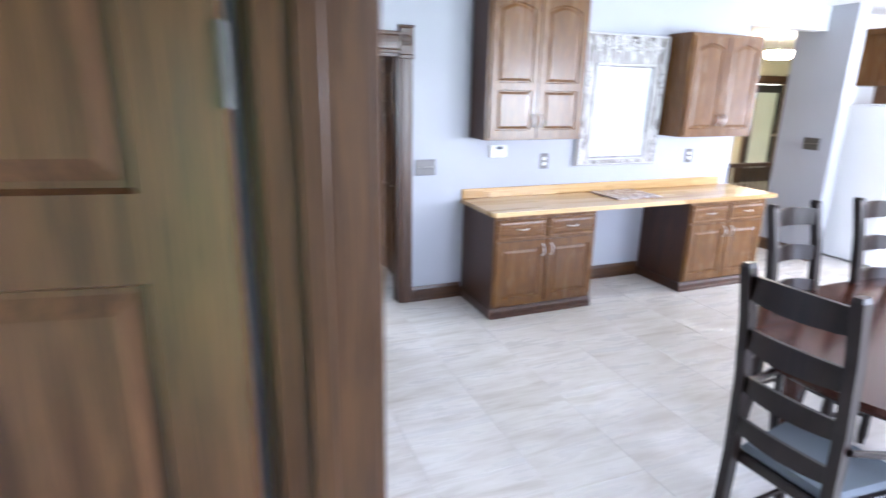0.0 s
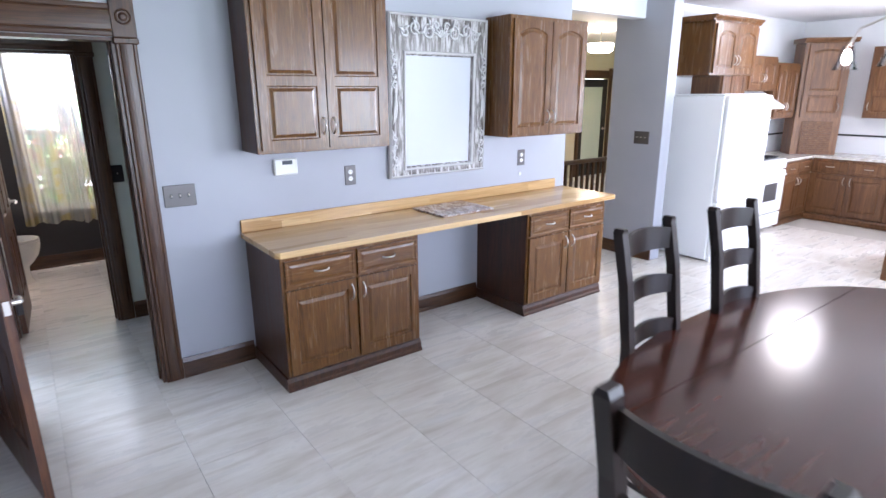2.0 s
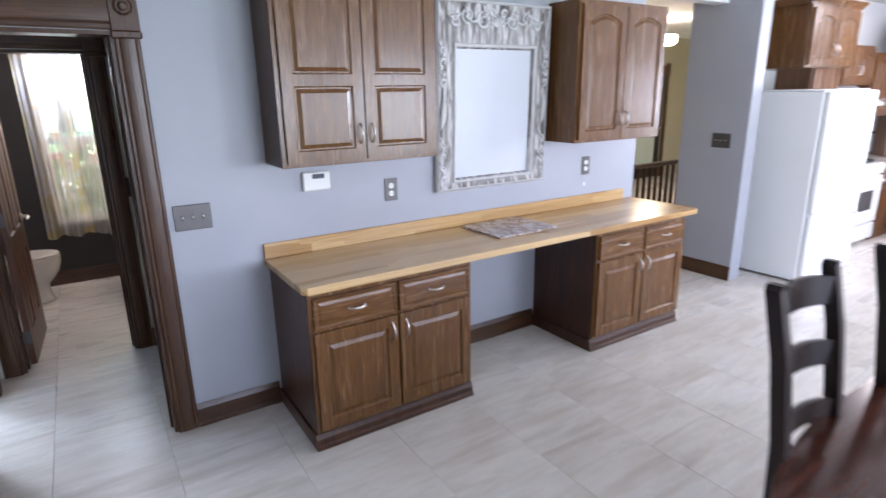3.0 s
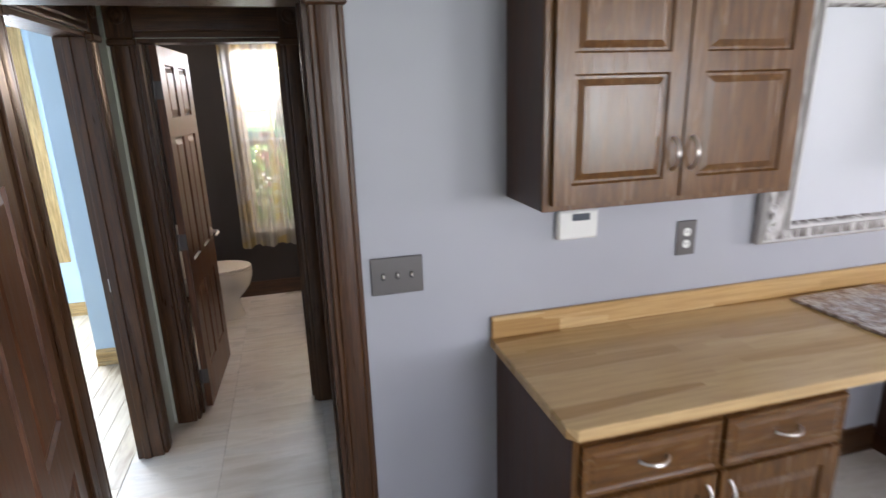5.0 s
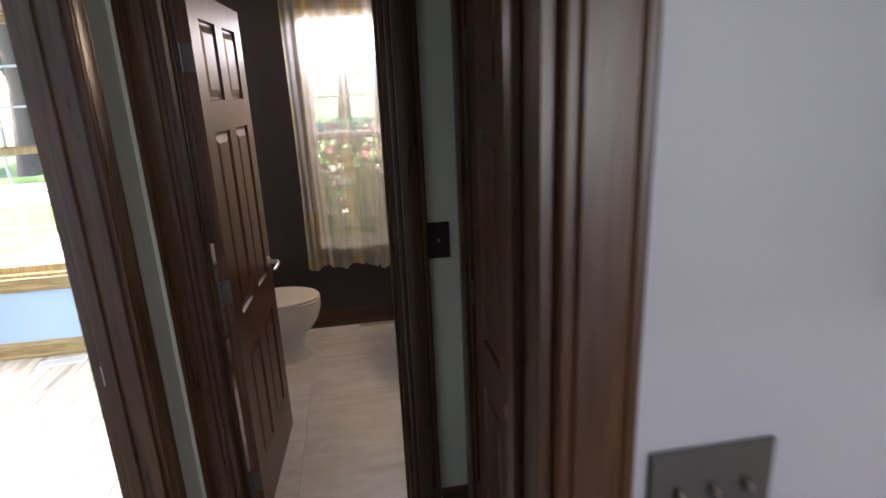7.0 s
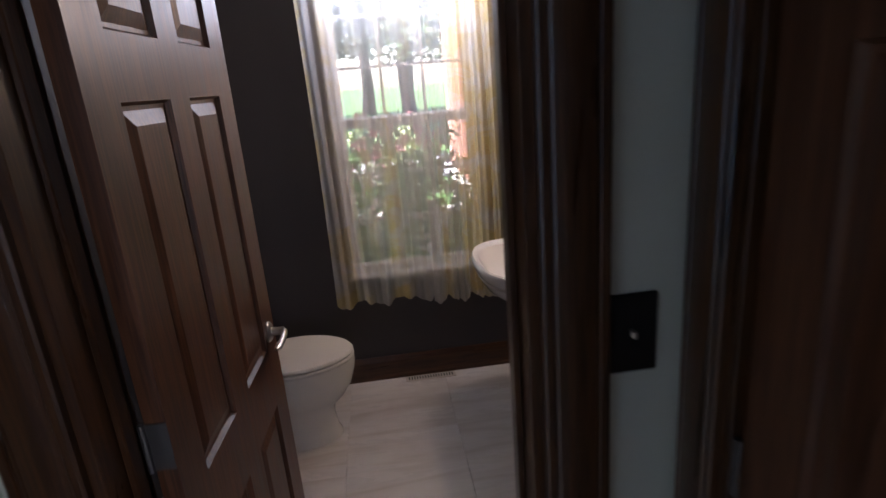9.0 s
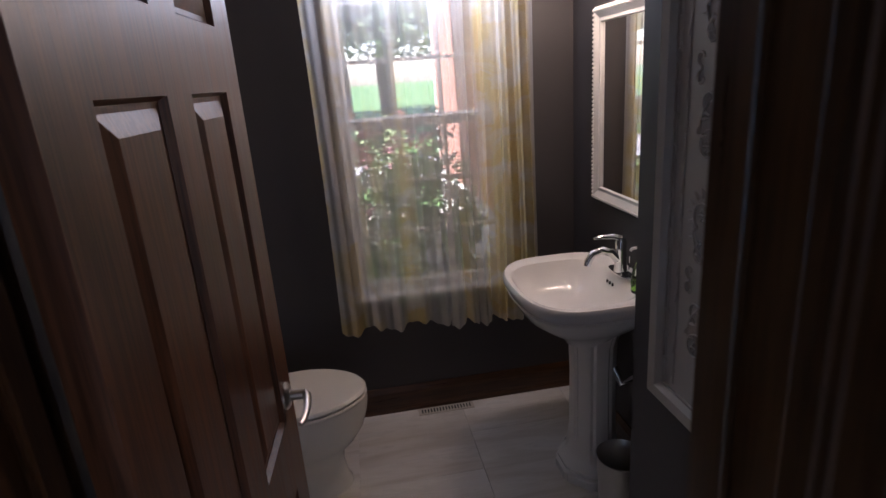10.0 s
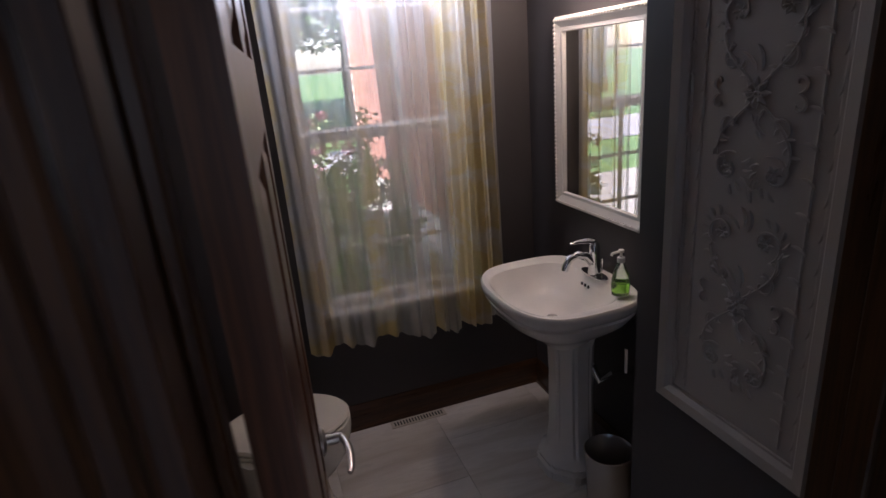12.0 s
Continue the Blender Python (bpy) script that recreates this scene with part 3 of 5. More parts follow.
def panel_door(name, hinge, yaw, w, h, label, hinge_side=1, mat="door_wood", hinges=True):
    """A six-panel door hung at the hinge point; along local +x from the hinge; yaw 0 lies along +x."""
    th = thing(name, pose(hinge[0], hinge[1], 0.012, 0, 0, yaw), label, "door", kind="structure")
    t = 0.036
    leaf = panel_slab(w, h, t, six_panel(w, h), raise_in=0.040, groove=0.011)
    part("door_leaf", leaf, mat, th, at=pose(0, -t / 2, 0))
    for y, s in ((-t / 2, 0), (t / 2, 180)):
        part("lever_handle", lever(-1 if s == 0 else 1), "nickel", th, "brushed nickel lever", at=pose(w - 0.065, y, 0.93, 0, 0, s), smooth=True)
    part("latch_plate", bx(w - 0.0005, w + 0.0015, -0.012, 0.012, 0.90, 0.96, 0.0005), "nickel", th)
    if hinges:
        for z in (0.20, 1.02, h - 0.22):
            bm = bx(-0.0025, 0.0, -0.018, 0.018, z - 0.045, z + 0.045, 0.0005)
            hy = hinge_side * 0.023
            tube(bm, [(-0.003, hy, z - 0.046), (-0.003, hy, z + 0.046)], 0.006, 8)
            part("hinge", bm, "pewter", th, "dull nickel butt hinge")
    return th


panel_door("door_vestibule", (OPEN_L + 0.025, DY - 0.028), -77.2, 0.875, 2.05, "dark red-brown six-panel oak door standing open into the dining room", -1)
panel_door("door_bath", (0.43, BY1 - 0.018), 87.0, 0.708, 2.05, "red-brown six-panel oak door standing open into the bathroom", 1)
panel_door("door_closet", (VRX + 0.028, 5.363), -90, 0.735, 2.05, "dark six-panel oak closet door, closed", -1)
panel_door("door_entry", (WX - 0.175, 0.47), 170, 0.86, 2.05, "red-brown oak panel door standing open in the entry room", 1)


def strike_plate(at):
    single("strike_plate", bx(-0.020, 0.020, -0.003, 0, -0.032, 0.032, 0.001), "nickel", "nickel strike plate on the door jamb", "strike plate", at=at)


strike_plate(pose(VLX - 0.075, 5.193, 0.955, 0, 0, 0))

# ---- dining room: desk and wall cabinets ----
def cab_door(w, h, cells_of, mat="oak"):
    return panel_slab(w, h, 0.020, cells_of, back=False, raise_in=0.034, field=0.001, groove=0.009)


def base_cabinet(name, at, w, h, d, label, group="", mat="oak", side="oak_shaded", mid=None, drawers=2):
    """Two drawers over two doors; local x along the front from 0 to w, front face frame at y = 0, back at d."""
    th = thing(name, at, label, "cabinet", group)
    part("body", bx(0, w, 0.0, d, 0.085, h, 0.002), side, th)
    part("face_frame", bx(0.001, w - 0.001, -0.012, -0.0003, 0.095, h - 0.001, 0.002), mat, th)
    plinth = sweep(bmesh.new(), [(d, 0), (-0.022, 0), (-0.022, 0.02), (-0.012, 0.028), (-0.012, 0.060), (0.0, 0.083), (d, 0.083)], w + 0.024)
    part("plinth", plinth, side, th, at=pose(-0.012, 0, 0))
    g, dw = 0.022, (w - 0.066) / 2
    dz = h - 0.205
    for i in range(2):
        x = g + i * (dw + g)
        bm = panel_slab(dw, 0.165, 0.02, [(0, dw, 0, 0.165, (0.012, 0.012, 0.012, 0.012), 0)], back=False, raise_in=0.028, groove=0.0035, field=0.0)
        dr = part("drawer_front", bm, mat + "_h" if mat == "oak" else mat, th, at=pose(x, -0.0325, dz + 0.015))
        part("pull", pull(0.095, True), "nickel", dr, "brushed nickel bow pull", at=pose(dw / 2, 0, 0.085), smooth=True)
        dh = dz - 0.115
        m = (0.058, 0.058, 0.062, 0.062)
        do = part("cabinet_door", cab_door(dw + 0.008, dh, [(0, dw + 0.008, 0, dh, m, 0)]), mat, th, at=pose(x - 0.004, -0.0325, 0.112))
        part("pull", pull(), "nickel", do, "brushed nickel bow pull", at=pose(dw - 0.026 if i == 0 else 0.034, 0, dh - 0.085), smooth=True)
    return th


def wall_cabinet(name, at, w, h, d, label, group="", mat="oak", side="oak", split=0.0, arch=0.045, doors=2, crown=False):
    """A hung cabinet with arched raised-panel doors; split: height of a lower square panel."""
    th = thing(name, at, label, "wall cabinet", group)
    part("body", bx(0, w, 0, d, 0, h, 0.002), side, th)
    part("face_frame", bx(0.0, w, -0.013, -0.0003, -0.001, h - 0.001, 0.002), mat, th)
    g = 0.026
    dw = (w - g * 2 - (doors - 1) * 0.008) / doors
    dh = h - 0.05
    for i in range(doors):
        x = g + i * (dw + 0.008)
        m = 0.058
        if split:
            cells = [(0, dw, 0, split, (m, m, m, 0.028), 0), (0, dw, split, dh, (m, m, 0.028, m), arch)]
        else:
            cells = [(0, dw, 0, dh, (m, m, m, m), arch)]
        do = part("cabinet_door", cab_door(dw, dh, cells), mat, th, at=pose(x, -0.0335, 0.02))
        px = dw - 0.030 if i == 0 and doors > 1 else 0.030
        part("pull", pull(), "nickel", do, "brushed nickel bow pull", at=pose(px, 0, 0.135), smooth=True)
    if crown:
        pr = [(d, h), (-0.014, h), (-0.020, h + 0.012), (-0.050, h + 0.045), (-0.055, h + 0.058), (d, h + 0.058)]
        part("crown", sweep(bmesh.new(), pr, w + 0.08), mat, th, at=pose(-0.04, 0, 0))
    return th


DESK = "desk unit along the grey wall"
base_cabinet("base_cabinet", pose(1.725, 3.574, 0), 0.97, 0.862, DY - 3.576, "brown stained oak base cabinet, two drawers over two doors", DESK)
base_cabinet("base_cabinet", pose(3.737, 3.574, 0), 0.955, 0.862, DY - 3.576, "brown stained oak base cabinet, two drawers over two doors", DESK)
ct = thing("countertop", pose(0, 0, 0), "honey-coloured wood-look laminate desk top with a low backsplash", "countertop")
out = [(1.725, 3.535), (4.80, 3.535), (4.825, 3.56), (4.825, DY - 0.002), (1.70, DY - 0.002), (1.70, 3.56)]
part("top", slab(bmesh.new(), out, 0.864, 0.902, 0.004), "butcher", ct)
part("backsplash", bx(1.702, 4.69, DY - 0.024, DY - 0.002, 0.9025, 0.988, 0.004), "butcher", ct)

wall_cabinet("wall_cabinet", pose(1.765, 3.888, 1.430), 0.92, 1.14, DY - 3.890, "brown stained oak wall cabinet, two doors with arched upper panels", "cabinets over the desk", side="oak_shaded", split=0.405)
wall_cabinet("wall_cabinet", pose(3.80, 3.888, 1.430), 0.905, 0.93, DY - 3.890, "brown stained oak wall cabinet, two doors with arched panels", "cabinets over the desk")


# carved whitewashed frame round a blank white panel
def carved_frame():
    w, h = 0.925, 1.178
    th = thing("picture_frame", pose(2.838, DY - 0.006, 1.155, 1.6, 0, 0), "blank white panel in a carved whitewashed wooden frame on the wall", "picture frame")
    bm = bmesh.new()
    fw = 0.155
    top = 0.285

    def ring(i, y):
        return [bm.verts.new(p) for p in ((i[0], y, i[2]), (w - i[1], y, i[2]), (w - i[1], y, h - i[3]), (i[0], y, h - i[3]))]
    steps = [((0, 0, 0, 0), 0), ((0, 0, 0, 0), -0.030), ((0.012, 0.012, 0.012, 0.012), -0.044), ((0.020, 0.020, 0.020, 0.020), -0.036),
             ((fw - 0.034, fw - 0.034, 0.052, top - 0.034), -0.034), ((fw - 0.026, fw - 0.026, 0.060, top - 0.026), -0.046), ((fw - 0.012, fw - 0.012, 0.071, top - 0.012), -0.040),
             ((fw, fw, 0.082, top), -0.018), ((fw, fw, 0.082, top), 0)]
    rings = [ring(*s) for s in steps]
    for a, b in zip(rings, rings[1:]):
        for i in range(4):
            bm.faces.new((a[i], a[(i + 1) % 4], b[(i + 1) % 4], b[i]))
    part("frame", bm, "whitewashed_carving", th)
    part("panel", bx(fw - 0.004, w - fw + 0.004, -0.016, -0.008, 0.078, h - top + 0.004, 0), "board_white", th, "blank white panel")

    def scroll(bm, cx, cz, r, turn, start, flip, y=-0.036):
        pts, rad = [], []
        for i in range(22):
            f = i / 21
            a = start + flip * turn * f
            rr = r * (1 - 0.86 * f)
            pts.append((cx + rr * math.cos(a), y - 0.004 * math.sin(f * 3), cz + rr * math.sin(a)))
            rad.append(0.0085 * (0.5 + 0.7 * math.sin(math.pi * min(1, f * 1.15 + 0.08))))
        tube(bm, pts, [max(r_, 0.003) for r_ in rad], 6)

    def leaf(bm, x, z, l, ang, y=-0.036):
        pts = [(x + math.cos(ang) * l * f, y - 0.010 * math.sin(f * math.pi), z + math.sin(ang) * l * f) for f in (0, 0.25, 0.5, 0.75, 1)]
        tube(bm, pts, [0.003, 0.010, 0.012, 0.008, 0.002], 6, 0.7)
    orn = bmesh.new()
    zc = h - 0.108
    for s in (-1, 1):
        scroll(orn, w / 2 + s * 0.115, zc - 0.01, 0.055, 9.5, math.pi / 2, -s)
        scroll(orn, w / 2 + s * 0.235, zc + 0.015, 0.048, 9.0, -math.pi / 2, s)
        scroll(orn, w / 2 + s * 0.325, zc - 0.02, 0.040, 8.0, math.pi / 2, -s)
        scroll(orn, w / 2 + s * 0.05, zc + 0.035, 0.030, 8.0, 0.3 if s > 0 else math.pi - 0.3, s)
        for i in range(7):
            leaf(orn, w / 2 + s * (0.06 + 0.045 * i), zc + 0.03 * math.sin(i * 1.7), 0.065, (0.5 if s > 0 else math.pi - 0.5) + s * 0.9 * math.sin(i * 2.1))
    for i in range(7):
        leaf(orn, w / 2, zc - 0.045, 0.09, math.pi * (0.14 + 0.12 * i))
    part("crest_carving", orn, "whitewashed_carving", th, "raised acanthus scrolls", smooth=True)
    for x in (0.045, w - 0.045):
        orn = bmesh.new()
        s = 1 if x < w / 2 else -1
        for z0, z1 in ((0.045, 0.34), (0.66, 0.90)):
            n = 4
            for i in range(n):
                z = z0 + (z1 - z0) * (i + 0.5) / n
                scroll(orn, x, z, 0.026, 7.0, math.pi / 2 * (1 if i % 2 else -1), s * (1 if i % 2 else -1))
                leaf(orn, x - 0.015, z + 0.02, 0.05, math.pi / 2 + 0.4 * (1 if i % 2 else -1))
        for i in range(5):
            leaf(orn, x + 0.008 * (i - 2), 0.40 + 0.012 * i, 0.20, math.pi / 2 + 0.03 * (i - 2))
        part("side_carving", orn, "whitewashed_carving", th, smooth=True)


carved_frame()
single("granite_board", slab(bmesh.new(), [(0, 0), (0.495, 0.0), (0.495, 0.40), (0, 0.40)], 0, 0.014, 0.003), "granite_slab", "speckled granite cutting board lying on the desk top", "cutting board", at=pose(3.022, 3.705, 0.9025, 0, 0, 1))


# ---- plates on the walls ----
def toggle_plate(at, gangs, label, mat="pewter", h=0.133, pitch=0.0495):
    w = pitch * gangs + 0.034
    th = thing("switch_plate", at, label, "switch plate")
    part("plate", bx(0, w, -0.007, 0, -h / 2, h / 2, 0.003), mat, th)
    for i in range(gangs):
        x = w / 2 + (i - (gangs - 1) / 2) * pitch
        part("toggle_slot", bx(x - 0.0055, x + 0.0055, -0.0078, -0.0071, -0.0125, 0.0125, 0), "slot_dark", th)
        bm = bx(x - 0.004, x + 0.004, -0.020, -0.0079, -0.003, 0.009, 0.0015)
        part("toggle", bm, "nickel", th, "bright metal toggle")
    return th


def outlet(at):
    th = thing("wall_outlet", at, "double outlet in a pewter cover plate on the wall", "outlet")
    part("plate", bx(-0.005, 0.083, -0.006, 0, -0.070, 0.070, 0.003), "pewter", th)
    for z in (0.024, -0.024):
        bm = lathe(bmesh.new(), [(0.017, 0), (0.017, 0.0025)], 20)
        bm.transform(Matrix.Translation((0.039, -0.0062, z)) @ Matrix.Rotation(radians(90), 4, "X"))
        s = part("socket", bm, "plastic_white", th)
        for x in (0.032, 0.046):
            part("slot", bx(x - 0.0013, x + 0.0013, -0.0095, -0.0089, z - 0.003, z + 0.006, 0), "slot_dark", s)
    return th


toggle_plate(pose(1.272, DY, 1.187), 3, "pewter three-gang switch plate on the grey wall")
toggle_plate(pose(PX, 4.185, 1.31, 0, 0, -90), 3, "pewter three-gang switch plate on the wall end")
outlet(pose(2.482, DY, 1.208))
outlet(pose(4.205, DY, 1.215))
tstat = thing("thermostat", pose(1.955, DY, 1.255), "white thermostat with a small grey display under the cabinet", "thermostat")
part("body", bx(0, 0.162, -0.028, 0, 0, 0.110, 0.008), "plastic_white", tstat)
part("display", bx(0.055, 0.125, -0.0295, -0.0283, 0.070, 0.096, 0), "fabric_grey", tstat, "dark grey display")
single("cable_plate", bx(0, 0.022, -0.004, 0, -0.015, 0.015, 0.001), "plastic_white", "small white cable cover on the wall", "cover plate", at=pose(4.225, DY, 1.07))

toggle_plate(pose(1.160, BY0, 1.190), 1, "black single switch plate beside the bathroom door", "dark_plate")
# ---- dining table and chairs ----
def oval(cx, cy, a, b, e=2.6, n=56):
    out = []
    for i in range(n):
        t = 2 * math.pi * i / n
        c, s = math.cos(t), math.sin(t)
        out.append((cx + a * math.copysign(abs(c) ** (2 / e), c), cy + b * math.copysign(abs(s) ** (2 / e), s)))
    return out


def turned_leg(bm, x, y, top, s=1.0):
    lathe(bm, [(0.022 * s, 0), (0.030 * s, 0.02), (0.026 * s, 0.08), (0.034 * s, 0.16), (0.048 * s, 0.32), (0.052 * s, 0.42), (0.040 * s, 0.50), (0.055 * s, 0.53), (0.050 * s, 0.56), (0.056 * s, 0.60), (0.056 * s, top)], 16, x, y)


TX, TY, TA, TB, TZ = 3.06, 1.03, 1.25, 0.75, 0.76
table = thing("dining_table", pose(0, 0, 0), "large oval dining table of glossy dark cherry wood", "table")
# the top comes in three boards with two seams along its length
pts = oval(TX, TY, TA, TB, 2.3, 120)
for lo, hi in ((-9, 0.598), (0.601, 1.459), (1.462, 9)):
    ring = []
    for (x0, y0), (x1, y1) in zip(pts, pts[1:] + pts[:1]):
        if lo <= y0 <= hi:
            ring.append((x0, y0))
        for lim in (lo, hi):
            if (y0 - lim) * (y1 - lim) < 0:
                f = (lim - y0) / (y1 - y0)
                ring.append((x0 + (x1 - x0) * f, lim))
    part("tabletop_board", slab(bmesh.new(), ring, TZ - 0.030, TZ, 0.0025), "table_wood", table)
part("edge_moulding", slab(bmesh.new(), oval(TX, TY, TA - 0.012, TB - 0.012, 2.3), TZ - 0.05, TZ - 0.0305, 0.008), "table_wood", table, smooth=True)
for y in (0.58, 1.48):
    part("apron", bx(2.36, 3.76, y - 0.012, y + 0.012, TZ - 0.15, TZ - 0.0505, 0.002), "table_wood", table)
for x in (2.36, 3.76):
    part("apron", bx(x - 0.012, x + 0.012, 0.595, 1.465, TZ - 0.15, TZ - 0.0505, 0.002), "table_wood", table)
for x in (2.39, 3.73):
    for y in (0.61, 1.45):
        leg = bmesh.new()
        turned_leg(leg, 0, 0, TZ - 0.151, 1.1)
        part("table_leg", leg, "table_wood", table, at=pose(x, y, 0), smooth=True)


def ladder_chair(at, label, arms=False):
    """A tall ladder-back chair: local front looks to +y, the back posts stand at y = 0; x is centred."""
    th = thing("dining_chair", at, label, "chair", "chairs round the dining table")
    hw = 0.178
    for s in (-1, 1):
        bm = bmesh.new()
        prev = None
        prof = [(0, -0.035), (0.25, -0.008), (0.46, 0.0), (0.75, -0.012), (1.0, -0.045), (1.185, -0.085)]
        for z, y in prof:
            w, d = 0.019, 0.021
            ring = [bm.verts.new((s * hw + dx, y + dy, z)) for dx, dy in ((-w, -d), (w, -d), (w, d), (-w, d))]
            if prev:
                for i in range(4):
                    bm.faces.new((prev[i], prev[(i + 1) % 4], ring[(i + 1) % 4], ring[i]))
            else:
                bm.faces.new(ring)
            prev = ring
        tip = [bm.verts.new((v.co.x * 1.0 + (s * hw - v.co.x) * 0.35, v.co.y + 0.002, 1.200)) for v in prev]
        for i in range(4):
            bm.faces.new((prev[i], prev[(i + 1) % 4], tip[(i + 1) % 4], tip[i]))
        bm.faces.new(tip)
        part("back_post", bm, "chair_wood", th)
    for z, hgt, bow in ((1.115, 0.085, 0.040), (0.925, 0.075, 0.040), (0.745, 0.065, 0.035), (0.585, 0.06, 0.030)):
        bm = bmesh.new()
        y0 = -0.012 - max(0, z - 0.75) * 0.15
        rows = []
        for i in range(9):
            f = i / 8 * 2 - 1
            x, y = f * (hw - 0.017), y0 - bow * (1 - f * f)
            up = 0.012 * (1 - f * f)
            rows.append([bm.verts.new(p) for p in ((x, y - 0.008, z - hgt / 2), (x, y + 0.008, z - hgt / 2), (x, y + 0.008, z + hgt / 2 + up), (x, y - 0.008, z + hgt / 2 + up))])
        for a, b in zip(rows, rows[1:]):
            for i in range(4):
                bm.faces.new((a[i], a[(i + 1) % 4], b[(i + 1) % 4], b[i]))
        bm.faces.new(rows[0]), bm.faces.new(rows[-1])
        part("back_slat", bm, "chair_wood", th, smooth=True)
    seat = [(-0.175, 0.022), (0.175, 0.022), (0.225, 0.40), (0.20, 0.43), (-0.20, 0.43), (-0.225, 0.40)]
    part("seat_frame", slab(bmesh.new(), seat, 0.41, 0.455, 0.006), "chair_wood", th)
    cush = [(x * 0.93, 0.022 + (y - 0.022) * 0.95 + 0.006) for x, y in seat]
    part("seat_cushion", slab(bmesh.new(), cush, 0.4555, 0.492, 0.014), "fabric_grey", th, "grey upholstered seat pad")
    for s in (-1, 1):
        leg = bmesh.new()
        lathe(leg, [(0.014, 0), (0.022, 0.05), (0.020, 0.15), (0.026, 0.28), (0.022, 0.34), (0.027, 0.37), (0.027, 0.409)], 12)
        part("front_leg", leg, "chair_wood", th, at=pose(s * 0.19, 0.385, 0), smooth=True)
        part("side_stretcher", tube(bmesh.new(), [(s * hw, 0.0, 0.16), (s * 0.19, 0.385, 0.15)], 0.011, 8), "chair_wood", th, smooth=True)
        if arms:
            arm = tube(bmesh.new(), [(s * 0.20, 0.0, 0.69), (s * 0.25, 0.14, 0.675), (s * 0.285, 0.28, 0.655), (s * 0.29, 0.40, 0.67), (s * 0.275, 0.46, 0.672)],
                       [0.018, 0.022, 0.027, 0.030, 0.016], 10, 0.6)
            a = part("armrest", arm, "chair_wood", th, smooth=True)
            part("arm_post", tube(bmesh.new(), [(s * 0.235, 0.33, 0.40), (s * 0.275, 0.37, 0.50), (s * 0.262, 0.345, 0.58), (s * 0.285, 0.37, 0.655)], [0.016, 0.019, 0.016, 0.014], 8), "chair_wood", a, smooth=True)
    part("front_stretcher", tube(bmesh.new(), [(-0.19, 0.385, 0.24), (0, 0.39, 0.24), (0.19, 0.385, 0.24)], [0.010, 0.016, 0.010], 8), "chair_wood", th, smooth=True)
    for c in th.children:
        c.matrix_basis = Matrix.Diagonal((1.03, 1.03, 1.052, 1)) @ c.matrix_basis
    part("rear_stretcher", tube(bmesh.new(), [(-hw, -0.01, 0.22), (hw, -0.01, 0.22)], 0.011, 8), "chair_wood", th, smooth=True)
    return th


ladder_chair(pose(1.525, 0.895, 0, 0, 0, -87.5), "dark brown ladder-back armchair with a grey seat pad", True)
side_chair = ladder_chair(pose(2.665, 1.735, 0, 0, 0, 183), "dark brown wooden ladder-back chair with a grey seat pad")
for x, y, a in ((3.365, 1.725, 180), (2.70, 0.28, -3), (3.40, 0.26, 2)):
    copy_thing(side_chair, pose(x, y, 0, 0, 0, a))
ladder_chair(pose(4.50, 1.05, 0, 0, 0, 92), "dark brown ladder-back armchair with a grey seat pad", True)


# ---- chandelier over the table ----
def chandelier(x, y, z):
    th = thing("chandelier", pose(x, y, 0), "brushed nickel chandelier with five curved arms and clear glass shades", "chandelier")
    part("canopy", lathe(bmesh.new(), [(0.065, CEIL - 0.03), (0.06, CEIL - 0.012), (0.02, CEIL - 0.001)], 24), "nickel", th, smooth=True)
    part("rod", tube(bmesh.new(), [(0, 0, z + 0.05), (0, 0, CEIL - 0.02)], 0.007, 8), "nickel", th, smooth=True)
    part("hub", lathe(bmesh.new(), [(0.006, z - 0.10), (0.02, z - 0.08), (0.012, z - 0.05), (0.03, z), (0.018, z + 0.05), (0.008, z + 0.08)], 20), "nickel", th, smooth=True)
    for i in range(5):
        a = 2 * math.pi * i / 5 + 0.4
        c, s = math.cos(a), math.sin(a)
        pts = [(c * r, s * r, z + h) for r, h in ((0.02, 0.0), (0.09, 0.055), (0.18, 0.075), (0.26, 0.04), (0.29, -0.02))]
        arm = part("arm", tube(bmesh.new(), pts, 0.0045, 8), "nickel", th, smooth=True)
        sh = lathe(bmesh.new(), [(0.016, 0), (0.022, -0.02), (0.029, -0.055), (0.043, -0.09), (0.041, -0.09), (0.027, -0.055), (0.020, -0.02)], 18, cap=False)
        part("shade", sh, "window_glass", arm, "clear bell glass shade", at=pose(c * 0.29, s * 0.29, z - 0.02), smooth=True)
        part("bulb", lathe(bmesh.new(), [(0.007, -0.015), (0.014, -0.035), (0.016, -0.055), (0.008, -0.072)], 12), "bulb_glass", arm, "lit bulb", at=pose(c * 0.29, s * 0.29, z - 0.02), smooth=True)


chandelier(3.28, 1.12, 1.97)

# ---- television on the west wall ----
tv = thing("television", pose(WX, 0, 0), "black flat television on a wall bracket", "television")
part("screen", bx(0.045, 0.095, 2.15, 3.25, 1.60, 2.24, 0.006), "black_gloss", tv)
part("bracket", bx(0.001, 0.0445, 2.5, 2.9, 1.75, 2.05, 0.003), "iron_black", tv)
sb = thing("soundbar", pose(WX + 0.11, 2.45, 1.50, 0, 0, -17), "dark grey speaker bar on a wall arm below the television", "speaker")
hexp = [(-0.045, -0.03), (0.0, -0.055), (0.045, -0.03), (0.045, 0.03), (0.0, 0.055), (-0.045, 0.03)]
bm = bmesh.new()
a = [bm.verts.new((x, 0.0, z)) for x, z in hexp]
b = [bm.verts.new((x, 0.75, z)) for x, z in hexp]
